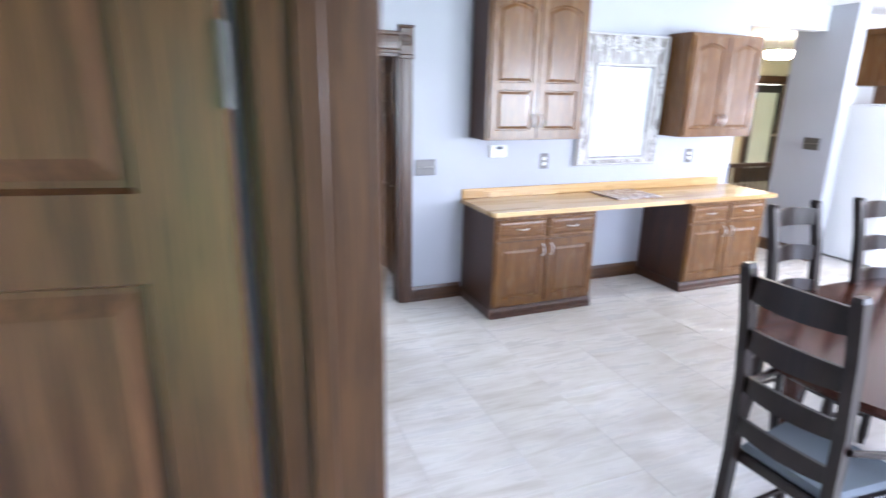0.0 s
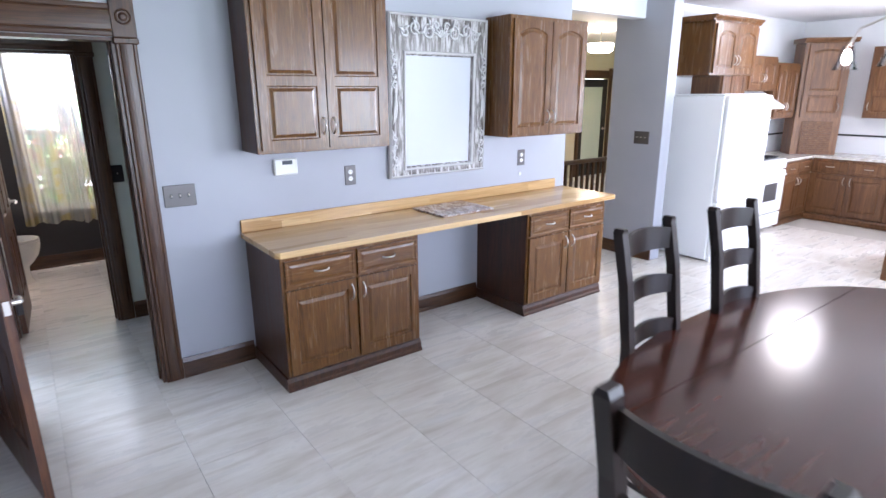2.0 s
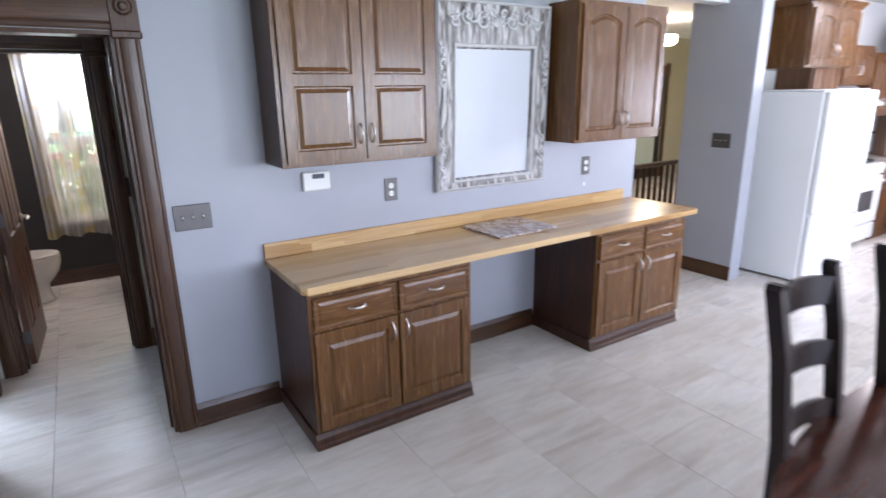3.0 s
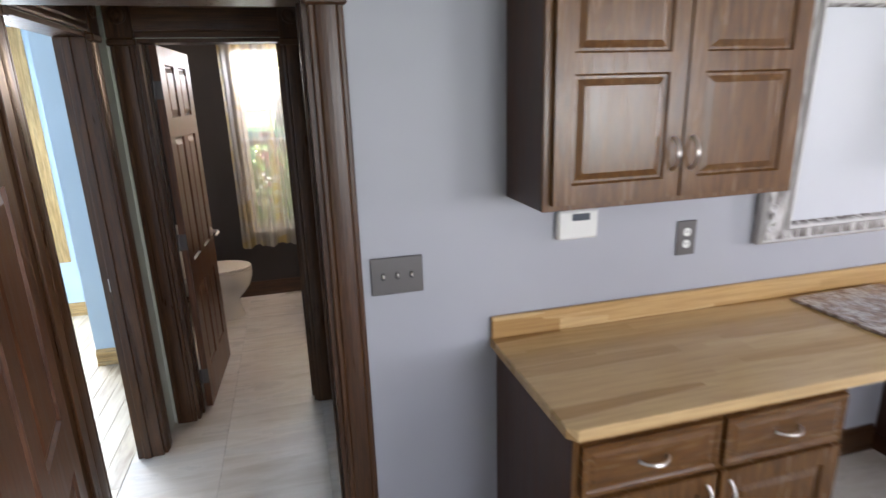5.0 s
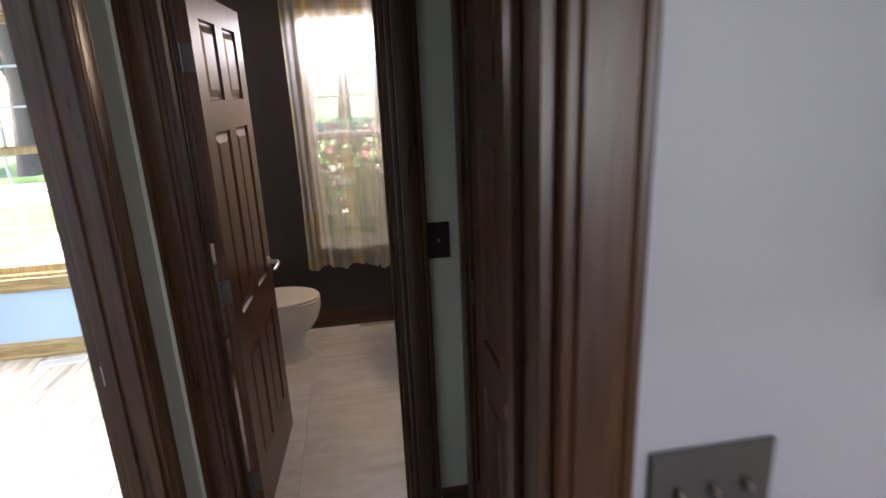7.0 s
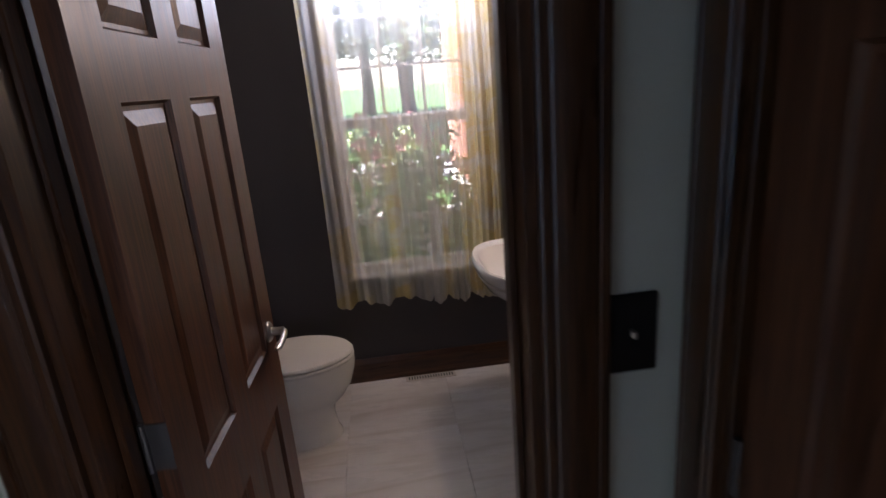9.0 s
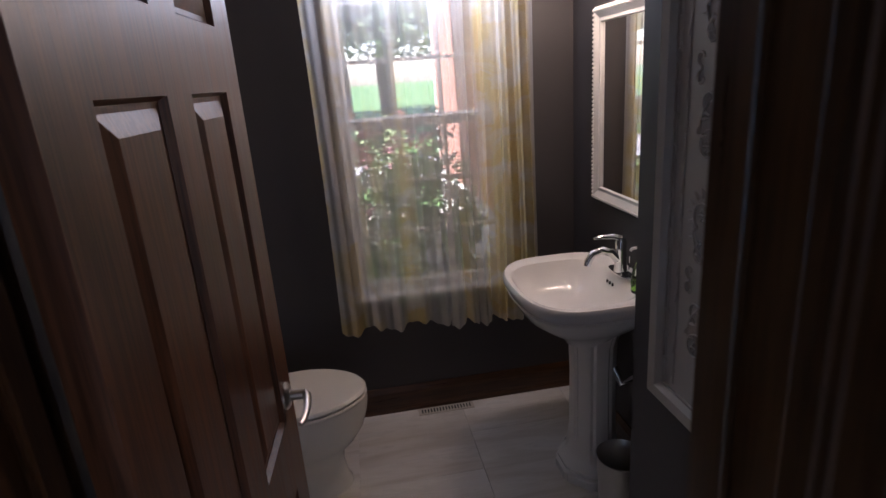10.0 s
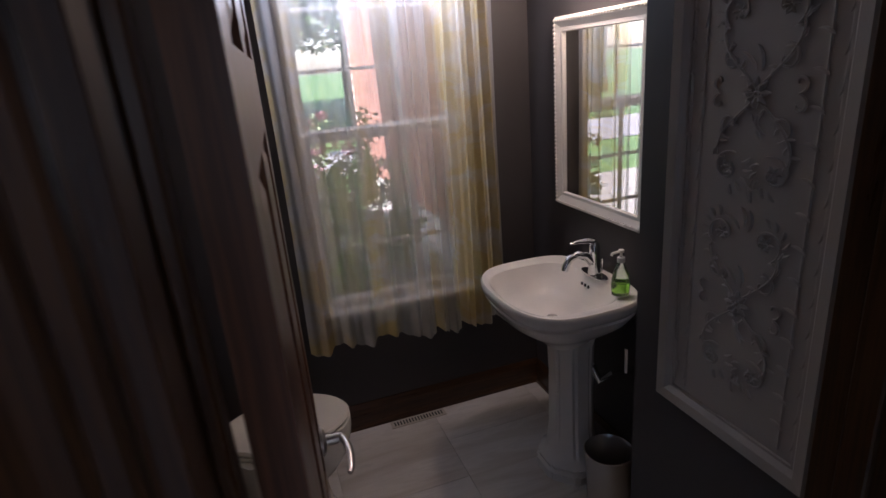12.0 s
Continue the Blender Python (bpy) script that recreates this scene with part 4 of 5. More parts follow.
for i in range(6):
    bm.faces.new((a[i], a[(i + 1) % 6], b[(i + 1) % 6], b[i]))
bm.faces.new(a), bm.faces.new(b)
part("cabinet", bm, "black_plastic", sb)
part("wall_arm", bx(-0.098, -0.0455, 0.02, 0.06, -0.02, 0.02, 0.002), "iron_black", sb)

# ---- kitchen beyond ----
def fridge(at):
    w, d, h = 0.92, 0.72, 1.755
    th = thing("refrigerator", at, "white french-door refrigerator with a water dispenser and bottom freezer", "refrigerator")
    part("body", bx(0, w, 0.062, d, 0.02, h - 0.02, 0.01), "white_gloss", th)
    part("top_cap", bx(0.02, w - 0.02, 0.07, d - 0.1, h - 0.0195, h, 0.008), "white_gloss", th)
    for x0, x1 in ((0.003, w / 2 - 0.003), (w / 2 + 0.003, w - 0.003)):
        do = part("fridge_door", bx(x0, x1, 0, 0.06, 0.665, h - 0.015, 0.014), "white_gloss", th)
        hx = x1 - 0.045 if x0 < 0.1 else x0 + 0.045
        part("handle", tube(bmesh.new(), [(hx, -0.001, 0.80), (hx, -0.045, 0.86), (hx, -0.058, 1.10), (hx, -0.058, 1.25), (hx, -0.045, 1.42), (hx, -0.001, 1.48)], 0.014, 10), "white_gloss", do, smooth=True)
    fz = part("freezer_drawer", bx(0.003, w - 0.003, 0, 0.06, 0.06, 0.655, 0.014), "white_gloss", th)
    part("handle", tube(bmesh.new(), [(0.08, -0.001, 0.59), (0.12, -0.05, 0.585), (w - 0.12, -0.05, 0.585), (w - 0.08, -0.001, 0.59)], 0.014, 10), "white_gloss", fz, smooth=True)
    disp = part("dispenser", bx(0.10, 0.30, -0.004, -0.0003, 1.02, 1.36, 0.01), "white_satin", th)
    part("recess", bx(0.125, 0.275, -0.0055, -0.0043, 1.05, 1.20, 0), "plastic_white", disp)
    part("grille", bx(0.02, w - 0.02, 0.02, 0.06, 0.005, 0.055, 0.004), "white_satin", th)


fridge(pose(6.36, 3.40, 0))


def stove(at):
    w, d = 0.76, 0.64
    th = thing("gas_range", at, "white freestanding gas range with black grates", "stove")
    part("body", bx(0, w, 0.03, d, 0.03, 0.905, 0.006), "white_gloss", th)
    part("cooktop", bx(-0.003, w + 0.003, 0.0, d, 0.9055, 0.925, 0.006), "white_gloss", th)
    part("control_panel", bx(0, w, -0.012, 0.029, 0.80, 0.905, 0.010), "white_gloss", th)
    for i in range(5):
        k = lathe(bmesh.new(), [(0.024, 0), (0.022, 0.018), (0.014, 0.030)], 14)
        k.transform(Matrix.Translation((0.10 + 0.14 * i, -0.0125, 0.853)) @ Matrix.Rotation(radians(90), 4, "X"))
        part("knob", k, "white_satin", th, smooth=True)
    od = part("oven_door", bx(0.005, w - 0.005, -0.018, 0.029, 0.24, 0.785, 0.010), "white_gloss", th)
    part("oven_window", bx(0.20, w - 0.20, -0.0195, -0.0183, 0.40, 0.63, 0), "pewter", od, "grey oven glass")
    part("handle", tube(bmesh.new(), [(0.07, -0.018, 0.735), (0.09, -0.06, 0.735), (w - 0.09, -0.06, 0.735), (w - 0.07, -0.018, 0.735)], 0.012, 10), "white_gloss", od, smooth=True)
    part("storage_drawer", bx(0.005, w - 0.005, -0.014, 0.029, 0.04, 0.225, 0.008), "white_gloss", th)
    for i in range(2):
        bm = bmesh.new()
        x0 = 0.06 + i * 0.34
        for k in range(4):
            box(bm, x0 + k * 0.10 - 0.006, x0 + k * 0.10 + 0.006, 0.08, 0.56, 0.938, 0.955, 0.002)
        for y in (0.09, 0.32, 0.55):
            box(bm, x0 - 0.006, x0 + 0.306, y - 0.006, y + 0.006, 0.9255, 0.950, 0.002)
        part("grate", bm, "iron_black", th, "black cast iron grate")


stove(pose(7.93, 3.735, 0))
hood = thing("range_hood", pose(7.93, 3.86, 1.56), "white sloped range hood over the stove", "range hood")
pr = [(0.515, 0), (0.0, 0), (0.0, 0.035), (0.30, 0.22), (0.515, 0.22)]
part("canopy", sweep(bmesh.new(), pr, 0.76), "white_gloss", hood)

K = "kitchen_oak"
wall_cabinet("wall_cabinet", pose(6.46, 3.72, 1.945), 0.93, 0.53, KN - 3.722, "dark oak cabinet with two arched doors over the refrigerator", "kitchen wall cabinets", "oak", "oak", 0, 0.035, 2, True)
wall_cabinet("wall_cabinet", pose(7.30, 4.04, 1.50), 0.60, 0.88, KN - 4.042, "brown oak wall cabinet with arched doors and crown", "kitchen wall cabinets", K, K, 0, 0.04, 2, True)
wall_cabinet("wall_cabinet", pose(7.93, 4.04, 1.785), 0.76, 0.42, KN - 4.042, "brown oak wall cabinet over the range hood", "kitchen wall cabinets", K, K, 0, 0.03, 2)
wall_cabinet("wall_cabinet", pose(8.72, 4.04, 1.42), 0.66, 0.72, KN - 4.042, "brown oak wall cabinet with arched doors", "kitchen wall cabinets", K, K, 0, 0.04, 2)
base_cabinet("base_cabinet", pose(7.34, 3.77, 0), 0.58, 0.872, KN - 3.772, "brown oak kitchen base cabinet beside the range", "kitchen base cabinets", K, K)
base_cabinet("base_cabinet", pose(8.70, 3.77, 0), 0.88, 0.872, KN - 3.772, "brown oak kitchen base cabinet beside the range", "kitchen base cabinets", K, K)
for i in range(4):
    base_cabinet("base_cabinet", pose(9.60, 3.75 - i * 0.93, 0, 0, 0, -90), 0.925, 0.872, EX - 9.605, "brown oak kitchen base cabinet under the stone counter", "kitchen base cabinets", K, K)
kc = thing("kitchen_counter", pose(0, 0, 0), "pale granite kitchen counter with a tiled backsplash", "countertop")
part("counter_run", slab(bmesh.new(), [(8.695, 3.74), (9.57, 3.74), (9.57, 0.05), (EX - 0.003, 0.05), (EX - 0.003, KN - 0.003), (8.695, KN - 0.003)], 0.8735, 0.908, 0), "granite_top", kc)
part("counter_run", bx(7.335, 7.922, 3.74, KN - 0.003, 0.8735, 0.908, 0.003), "granite_top", kc)
part("backsplash_band", bx(EX - 0.010, EX - 0.0035, 0.1, KN - 0.01, 1.15, 1.175, 0), "slot_dark", kc, "dark tile band")
part("backsplash_band", bx(7.34, EX - 0.012, KN - 0.010, KN - 0.0035, 1.15, 1.175, 0), "slot_dark", kc, "dark tile band")
# tall corner cabinet with a louvred appliance garage
cc = thing("corner_cabinet", pose(9.40, 3.995, 0.909, 0, 0, -45), "tall brown oak corner cabinet with a louvred garage door", "corner cabinet")
part("body", bx(0, 0.60, 0.012, 0.32, 0, 1.50, 0.003), K, cc)
part("crown", sweep(bmesh.new(), [(0.32, 1.501), (-0.02, 1.501), (-0.06, 1.545), (-0.06, 1.56), (0.32, 1.56)], 0.68), K, cc, at=pose(-0.04, 0, 0))
cd = part("cabinet_door", cab_door(0.50, 0.97, [(0, 0.5, 0, 0.33, (0.06, 0.06, 0.06, 0.03), 0), (0, 0.5, 0.33, 0.97, (0.06, 0.06, 0.03, 0.06), 0.04)]), K, cc, at=pose(0.05, -0.0085, 0.51))
part("pull", pull(), "nickel", cd, "brushed nickel bow pull", at=pose(0.46, 0, 0.14), smooth=True)
for i in range(16):
    part("slat", bx(0.10, 0.50, -0.004, 0.0115, 0.03 + i * 0.027, 0.051 + i * 0.027, 0.003), K, cc)
for i in range(3):
    wall_cabinet("wall_cabinet", pose(9.90, 3.36 - i * 0.62, 1.42, 0, 0, -90), 0.60, 0.92, EX - 9.902, "brown oak wall cabinet with arched doors", "kitchen wall cabinets", K, K, 0.30, 0.04, 1, False)
outlet(pose(EX - 0.0, 3.0, 1.2, 0, 0, -90))
# island
isl = thing("kitchen_island", pose(7.10, 1.15, 0), "brown oak kitchen island with a pale granite top", "kitchen island")
part("body", bx(0.04, 1.45, 0.04, 0.96, 0.0, 0.872, 0.003), K, isl)
part("top", slab(bmesh.new(), [(0, 0), (1.5, 0), (1.5, 1.03), (0, 1.03)], 0.8735, 0.908, 0.004), "granite_top", isl)
for z0, z1 in ((0.10, 0.80),):
    part("end_panel", panel_slab(0.84, 0.70, 0.016, [(0, 0.84, 0, 0.70, (0.07, 0.07, 0.07, 0.07), 0)], back=False), K, isl, at=pose(0.0395 - 0.016, 0.92, 0.10, 0, 0, -90))
# assumed ceiling lamp in the kitchen, added to carry its light
lm = thing("ceiling_lamp", pose(7.5, 2.9, 0), "assumed round white glass ceiling lamp, lit", "ceiling lamp")
part("base", lathe(bmesh.new(), [(0.19, CEIL - 0.025), (0.19, CEIL - 0.001)], 28), "nickel", lm, smooth=True)
part("bowl", lathe(bmesh.new(), [(0.01, CEIL - 0.11), (0.10, CEIL - 0.095), (0.16, CEIL - 0.06), (0.18, CEIL - 0.026)], 28), "bulb_glass", lm, smooth=True)

# ---- stair hall ----
rail = thing("stair_railing", pose(0, 0, 0), "dark stained wooden stair railing with square balusters", "railing")
part("top_rail", bx(5.25, 8.4, 5.55, 5.61, 0.83, 0.885, 0.010), "trim_h", rail)
part("foot_rail", bx(5.25, 8.4, 5.555, 5.605, 0.0, 0.05, 0.004), "trim_h", rail)
part("newel_post", bx(5.17, 5.25, 5.54, 5.62, 0, 0.98, 0.006), "trim_v", rail)
part("side_rail", bx(5.18, 5.24, 5.62, 7.6, 0.83, 0.885, 0.010), "trim_hy", rail)
for i in range(26):
    x = 5.34 + i * 0.115
    part("baluster", bx(x - 0.018, x + 0.018, 5.563, 5.597, 0.0505, 0.8295, 0.003), "trim_v", rail)
for i in range(16):
    y = 5.72 + i * 0.115
    part("baluster", bx(5.192, 5.228, y - 0.018, y + 0.018, 0.0, 0.8295, 0.003), "trim_v", rail)
fd = thing("front_door", pose(10.2, 8.5, 0), "dark front door with a tall frosted glass pane", "door")
part("door_leaf", bx(0.0, 0.14, 0.02, 0.06, 0.0, 2.04, 0.003), "black_plastic", fd)
part("door_leaf", bx(0.76, 0.90, 0.02, 0.06, 0.0, 2.04, 0.003), "black_plastic", fd)
part("door_leaf", bx(0.1405, 0.7595, 0.02, 0.06, 1.88, 2.04, 0.003), "black_plastic", fd)
part("door_leaf", bx(0.1405, 0.7595, 0.02, 0.06, 0.0, 0.30, 0.003), "black_plastic", fd)
part("pane", bx(0.141, 0.759, 0.035, 0.045, 0.3005, 1.8795, 0), "wall_olive", fd, "frosted grey-green glass")
part("lever_handle", lever(-1), "nickel", fd, at=pose(0.83, 0.02, 1.0), smooth=True)
casing("casing_front_door", 10.2, 8.5, 0, 0.90, 2.05)
hl = thing("hall_lamp", pose(8.34, 6.6, 0), "drum ceiling lamp with a glowing cream glass shade", "ceiling lamp")
part("base", lathe(bmesh.new(), [(0.07, CEIL - 0.02), (0.06, CEIL - 0.001)], 24), "nickel", hl, smooth=True)
part("stem", tube(bmesh.new(), [(0, 0, CEIL - 0.22), (0, 0, CEIL - 0.02)], 0.008, 8), "nickel", hl, smooth=True)
part("shade", lathe(bmesh.new(), [(0.15, CEIL - 0.36), (0.19, CEIL - 0.33), (0.20, CEIL - 0.23), (0.18, CEIL - 0.225)], 28), "lamp_glass", hl, "glowing cream shade", smooth=True)

single("duct_cover", bx(0, 0.2, 0, 0.2, 0, 0.17, 0.004), "oak", "brown wooden duct cover on top of the wall cabinet", "duct cover", at=pose(7.40, 4.12, 1.50 + 0.88 + 0.0585))
outlet(pose(7.60, KN, 1.25))

# ---- bathroom ----
def sash_window(name, x0, x1, z0, z1, y, cols, label, mat="white_satin", rows=(3, 3), casing_mat=None, cw=0.09, muntin="white_satin"):
    """A double-hung window in the outer wall; the room is on the -y side of y, which is the inner face."""
    th = thing(name, pose(x0, y, z0), label, "window", kind="structure")
    w, h = x1 - x0, z1 - z0
    b = 0.045
    for a in ((0, 0.02, 0, h), (w - 0.02, w, 0, h), (0.0205, w - 0.0205, 0, 0.02), (0.0205, w - 0.0205, h - 0.02, h)):
        part("window_frame", bx(a[0], a[1], 0.0, 0.19, a[2], a[3], 0.001), mat, th)
    mid = h * 0.5
    for k, (s0, s1, yy) in enumerate(((0.021, mid + 0.02, 0.06), (mid - 0.02, h - 0.021, 0.105))):
        sash = part("sash", bx(0.021, 0.021 + b, yy, yy + 0.04, s0, s1, 0.003), mat, th)
        part("stile", bx(w - 0.021 - b, w - 0.021, yy, yy + 0.04, s0, s1, 0.003), mat, sash)
        part("rail", bx(0.021 + b, w - 0.021 - b, yy, yy + 0.04, s0, s0 + b, 0.003), mat, sash)
        part("rail", bx(0.021 + b, w - 0.021 - b, yy, yy + 0.04, s1 - b, s1, 0.003), mat, sash)
        pane = part("pane", bx(0.021 + b, w - 0.021 - b, yy + 0.018, yy + 0.022, s0 + b, s1 - b, 0), "window_glass", sash, "clear glass")
        pane.visible_shadow = False
        for i in range(1, cols):
            x = 0.021 + b + (w - 0.042 - 2 * b) * i / cols
            part("muntin", bx(x - 0.008, x + 0.008, yy + 0.012, yy + 0.028, s0 + b, s1 - b, 0.001), muntin, sash)
        for i in range(1, rows[k]):
            z = s0 + b + (s1 - s0 - 2 * b) * i / rows[k]
            part("muntin", bx(0.021 + b, w - 0.021 - b, yy + 0.0125, yy + 0.0275, z - 0.008, z + 0.008, 0.001), muntin, sash)
    if casing_mat:
        for a in ((-cw, 0, -cw, h + cw), (w, w + cw, -cw, h + cw)):
            part("casing_leg", bx(a[0], a[1], -0.022, -0.0005, a[2], a[3], 0.005), casing_mat + "_v", th)
        part("casing_head", bx(0.0005, w - 0.0005, -0.022, -0.0005, h, h + cw, 0.005), casing_mat + "_h", th)
        part("casing_foot", bx(0.0005, w - 0.0005, -0.022, -0.0005, -cw, 0, 0.005), casing_mat + "_h", th)
    return th


sash_window("window_1", 0.625, 1.395, 0.597, 2.225, BACK, 3, "white double-hung bathroom window with muntins", rows=(3, 3))
sash_window("window_2", -2.30, -0.945, 0.585, 2.27, BACK, 4, "golden oak double-hung bedroom window with white muntins", "golden_v", (3, 3), "golden", 0.095)


def curtain(name, x0, x1, z0, z1, y, folds, seed):
    bm = bmesh.new()
    rnd = random.Random(seed)
    ph = [rnd.uniform(0, 6.28) for _ in range(4)]
    nx, nz = 90, 26
    grid = []
    for j in range(nz + 1):
        v = j / nz
        row = []
        for i in range(nx + 1):
            u = i / nx
            amp = 0.010 + 0.016 * (1 - v)
            d = math.sin(u * folds * 6.283 + ph[0] + 0.7 * math.sin(u * 5 + ph[1])) * amp + 0.5 * amp * math.sin(u * folds * 13.1 + ph[2] + v)
            hem = 0.016 * math.sin(u * folds * 6.283 * 0.5 + ph[3]) * (1 - v) ** 3
            row.append(bm.verts.new((x0 + (x1 - x0) * u + 0.006 * math.sin(v * 4 + u * 9), y + d, z0 + (z1 - z0) * v + hem)))
        grid.append(row)
    for a, b in zip(grid, grid[1:]):
        for i in range(nx):
            bm.faces.new((a[i], a[i + 1], b[i + 1], b[i]))
    th = thing(name, pose(0, 0, 0), "sheer white curtain with a yellow print, hanging from a rod", "curtain", "bathroom curtains")
    part("cloth", bm, "sheer_curtain", th, smooth=True)
    hem = bmesh.new()
    for i in range(nx):
        a, b = grid_points(x0, x1, z0, y, folds, ph, i / nx), grid_points(x0, x1, z0, y, folds, ph, (i + 1) / nx)
        hem.faces.new([hem.verts.new(p) for p in (a, b, (b[0], b[1] - 0.001, b[2] + 0.055), (a[0], a[1] - 0.001, a[2] + 0.055))])
    bmesh.ops.remove_doubles(hem, verts=hem.verts, dist=0.0005)
    part("hem", hem, "sheer_curtain", th, smooth=True)


def grid_points(x0, x1, z0, y, folds, ph, u):
    amp = 0.026
    d = math.sin(u * folds * 6.283 + ph[0] + 0.7 * math.sin(u * 5 + ph[1])) * amp + 0.5 * amp * math.sin(u * folds * 13.1 + ph[2])
    return (x0 + (x1 - x0) * u + 0.006 * math.sin(u * 9), y + d - 0.0015, z0 + 0.016 * math.sin(u * folds * 6.283 * 0.5 + ph[3]))


curtain("curtain", 0.545, 1.09, 0.492, 2.38, BACK - 0.085, 5, 3)
curtain("curtain", 1.06, 1.485, 0.470, 2.38, BACK - 0.105, 6, 8)
rod = thing("curtain_rod", pose(0, 0, 0), "dark metal curtain rod above the window", "curtain rod")
part("rod", tube(bmesh.new(), [(0.44, BACK - 0.095, 2.39), (1.58, BACK - 0.095, 2.39)], 0.010, 10), "iron_black", rod, smooth=True)
for x in (0.47, 1.55):
    part("bracket", bx(x - 0.008, x + 0.008, BACK - 0.085, BACK - 0.0005, 2.38, 2.40, 0.002), "iron_black", rod)


def basin_outline(cx, cy, a, b, n=64):
    """Pedestal basin seen from above: bowed front with clipped corners, straight back towards +x."""
    out = []
    for i in range(n):
        t = 2 * math.pi * i / n
        c, s = math.cos(t), math.sin(t)
        e = 3.4
        x = a * math.copysign(abs(c) ** (2 / e), c)
        y = b * math.copysign(abs(s) ** (2 / e), s)
        if x < 0:
            x *= 1 + 0.10 * (1 - (y / b) ** 2)
        out.append((cx + x, cy + y))
    return out


def pedestal_basin(wx, cy):
    """Basin against the wall face x = wx."""
    th = thing("pedestal_sink", pose(wx, cy, 0), "white porcelain pedestal sink with a stepped rim", "sink")
    a, b = 0.235, 0.305
    cx = -a - 0.008
    bm = bmesh.new()
    n = 64
    base = basin_outline(0, 0, 1, 1, n)

    def ring(s, z, off=0.0, sx=1.0):
        return [bm.verts.new((cx + off + x * a * s * sx, y * b * s, z)) for x, y in base]
    rings = [ring(0.30, 0.60, 0.02), ring(0.42, 0.64, 0.02), ring(0.66, 0.69, 0.01), ring(0.86, 0.74), ring(0.93, 0.770), ring(0.955, 0.782), ring(0.94, 0.79), ring(0.975, 0.800), ring(1.0, 0.815), ring(0.995, 0.835), ring(0.975, 0.842),
             ring(0.93, 0.840), ring(0.90, 0.836)]
    # the bowl, kept away from the tap ledge at the wall side
    inner = [ring(0.80, 0.832, -0.022), ring(0.74, 0.80, -0.030, 0.95), ring(0.62, 0.75, -0.032, 0.93), ring(0.42, 0.715, -0.028, 0.9), ring(0.12, 0.705, -0.02), ring(0.03, 0.704, -0.02)]
    allr = rings + inner
    for p, q in zip(allr, allr[1:]):
        for i in range(n):
            bm.faces.new((p[i], p[(i + 1) % n], q[(i + 1) % n], q[i]))
    bm.faces.new(rings[0]), bm.faces.new(allr[-1])
    part("basin", bm, "porcelain", th, smooth=True)
    bm = bmesh.new()
    prof = [(0.158, 0.0), (0.158, 0.035), (0.145, 0.045), (0.150, 0.062), (0.125, 0.085), (0.112, 0.11), (0.100, 0.20), (0.096, 0.45), (0.100, 0.58), (0.125, 0.66)]
    n2 = 8
    rs = [[bm.verts.new((cx + 0.06 + r * math.cos(2 * math.pi * (i + 0.5) / n2) * 0.95, r * math.sin(2 * math.pi * (i + 0.5) / n2), z)) for i in range(n2)] for r, z in prof]
    for p, q in zip(rs, rs[1:]):
        for i in range(n2):
            bm.faces.new((p[i], p[(i + 1) % n2], q[(i + 1) % n2], q[i]))
    bm.faces.new(rs[0]), bm.faces.new(rs[-1])
    bmesh.ops.bevel(bm, geom=[e for e in bm.edges if abs(e.verts[0].co.z - e.verts[1].co.z) > 0.01], offset=0.012, segments=2, affect="EDGES")
    part("pedestal", bm, "porcelain", th, smooth=True)
    for i in (-1, 0, 1):
        h = lathe(bmesh.new(), [(0.007, 0), (0.007, 0.002)], 10)
        h.transform(Matrix.Translation((cx + 0.128, i * 0.022, 0.806)) @ Matrix.Rotation(radians(-75), 4, "Y"))
        part("overflow_hole", h, "slot_dark", th)
    dr = lathe(bmesh.new(), [(0.022, 0.7045), (0.020, 0.708)], 16, cx - 0.02, 0)
    part("drain", dr, "chrome", th, smooth=True)
    return th


pedestal_basin(BRX, 6.97)
FX, FY = BRX - 0.075, 6.97
fa = thing("faucet", pose(FX, FY, 0.8405), "single-handle chrome faucet on the basin ledge", "faucet")
part("deck_plate", slab(bmesh.new(), oval(0, 0, 0.028, 0.078, 2.4, 32), 0, 0.008, 0.003), "chrome", fa, smooth=True)
part("body", lathe(bmesh.new(), [(0.026, 0.0085), (0.023, 0.03), (0.020, 0.09), (0.021, 0.12), (0.016, 0.135)], 20), "chrome", fa, smooth=True)
part("spout", tube(bmesh.new(), [(-0.01, 0, 0.055), (-0.04, 0, 0.088), (-0.075, 0, 0.098), (-0.11, 0, 0.088), (-0.128, 0, 0.06), (-0.131, 0, 0.045)], [0.017, 0.016, 0.015, 0.014, 0.014, 0.014], 12), "chrome", fa, smooth=True)
part("handle", tube(bmesh.new(), [(0.0, 0, 0.136), (-0.03, 0, 0.146), (-0.075, 0, 0.149), (-0.105, 0, 0.146)], [0.014, 0.011, 0.008, 0.005], 10, 0.7), "chrome", fa, smooth=True)
part("pop_up_rod", tube(bmesh.new(), [(0.035, 0, 0.008), (0.035, 0, 0.062)], [0.003, 0.005], 8), "chrome", fa, smooth=True)
sp = thing("soap_bottle", pose(BRX - 0.105, 6.765, 0.8405), "clear pump bottle of green soap on the sink", "soap dispenser")
part("bottle", lathe(bmesh.new(), [(0.020, 0.0), (0.031, 0.006), (0.033, 0.045), (0.027, 0.085), (0.014, 0.115), (0.012, 0.125)], 20), "clear_plastic", sp, smooth=True)
part("soap", lathe(bmesh.new(), [(0.018, 0.004), (0.0288, 0.008), (0.0305, 0.045), (0.0302, 0.052)], 20), "soap_green", sp, "bright green liquid soap", smooth=True)
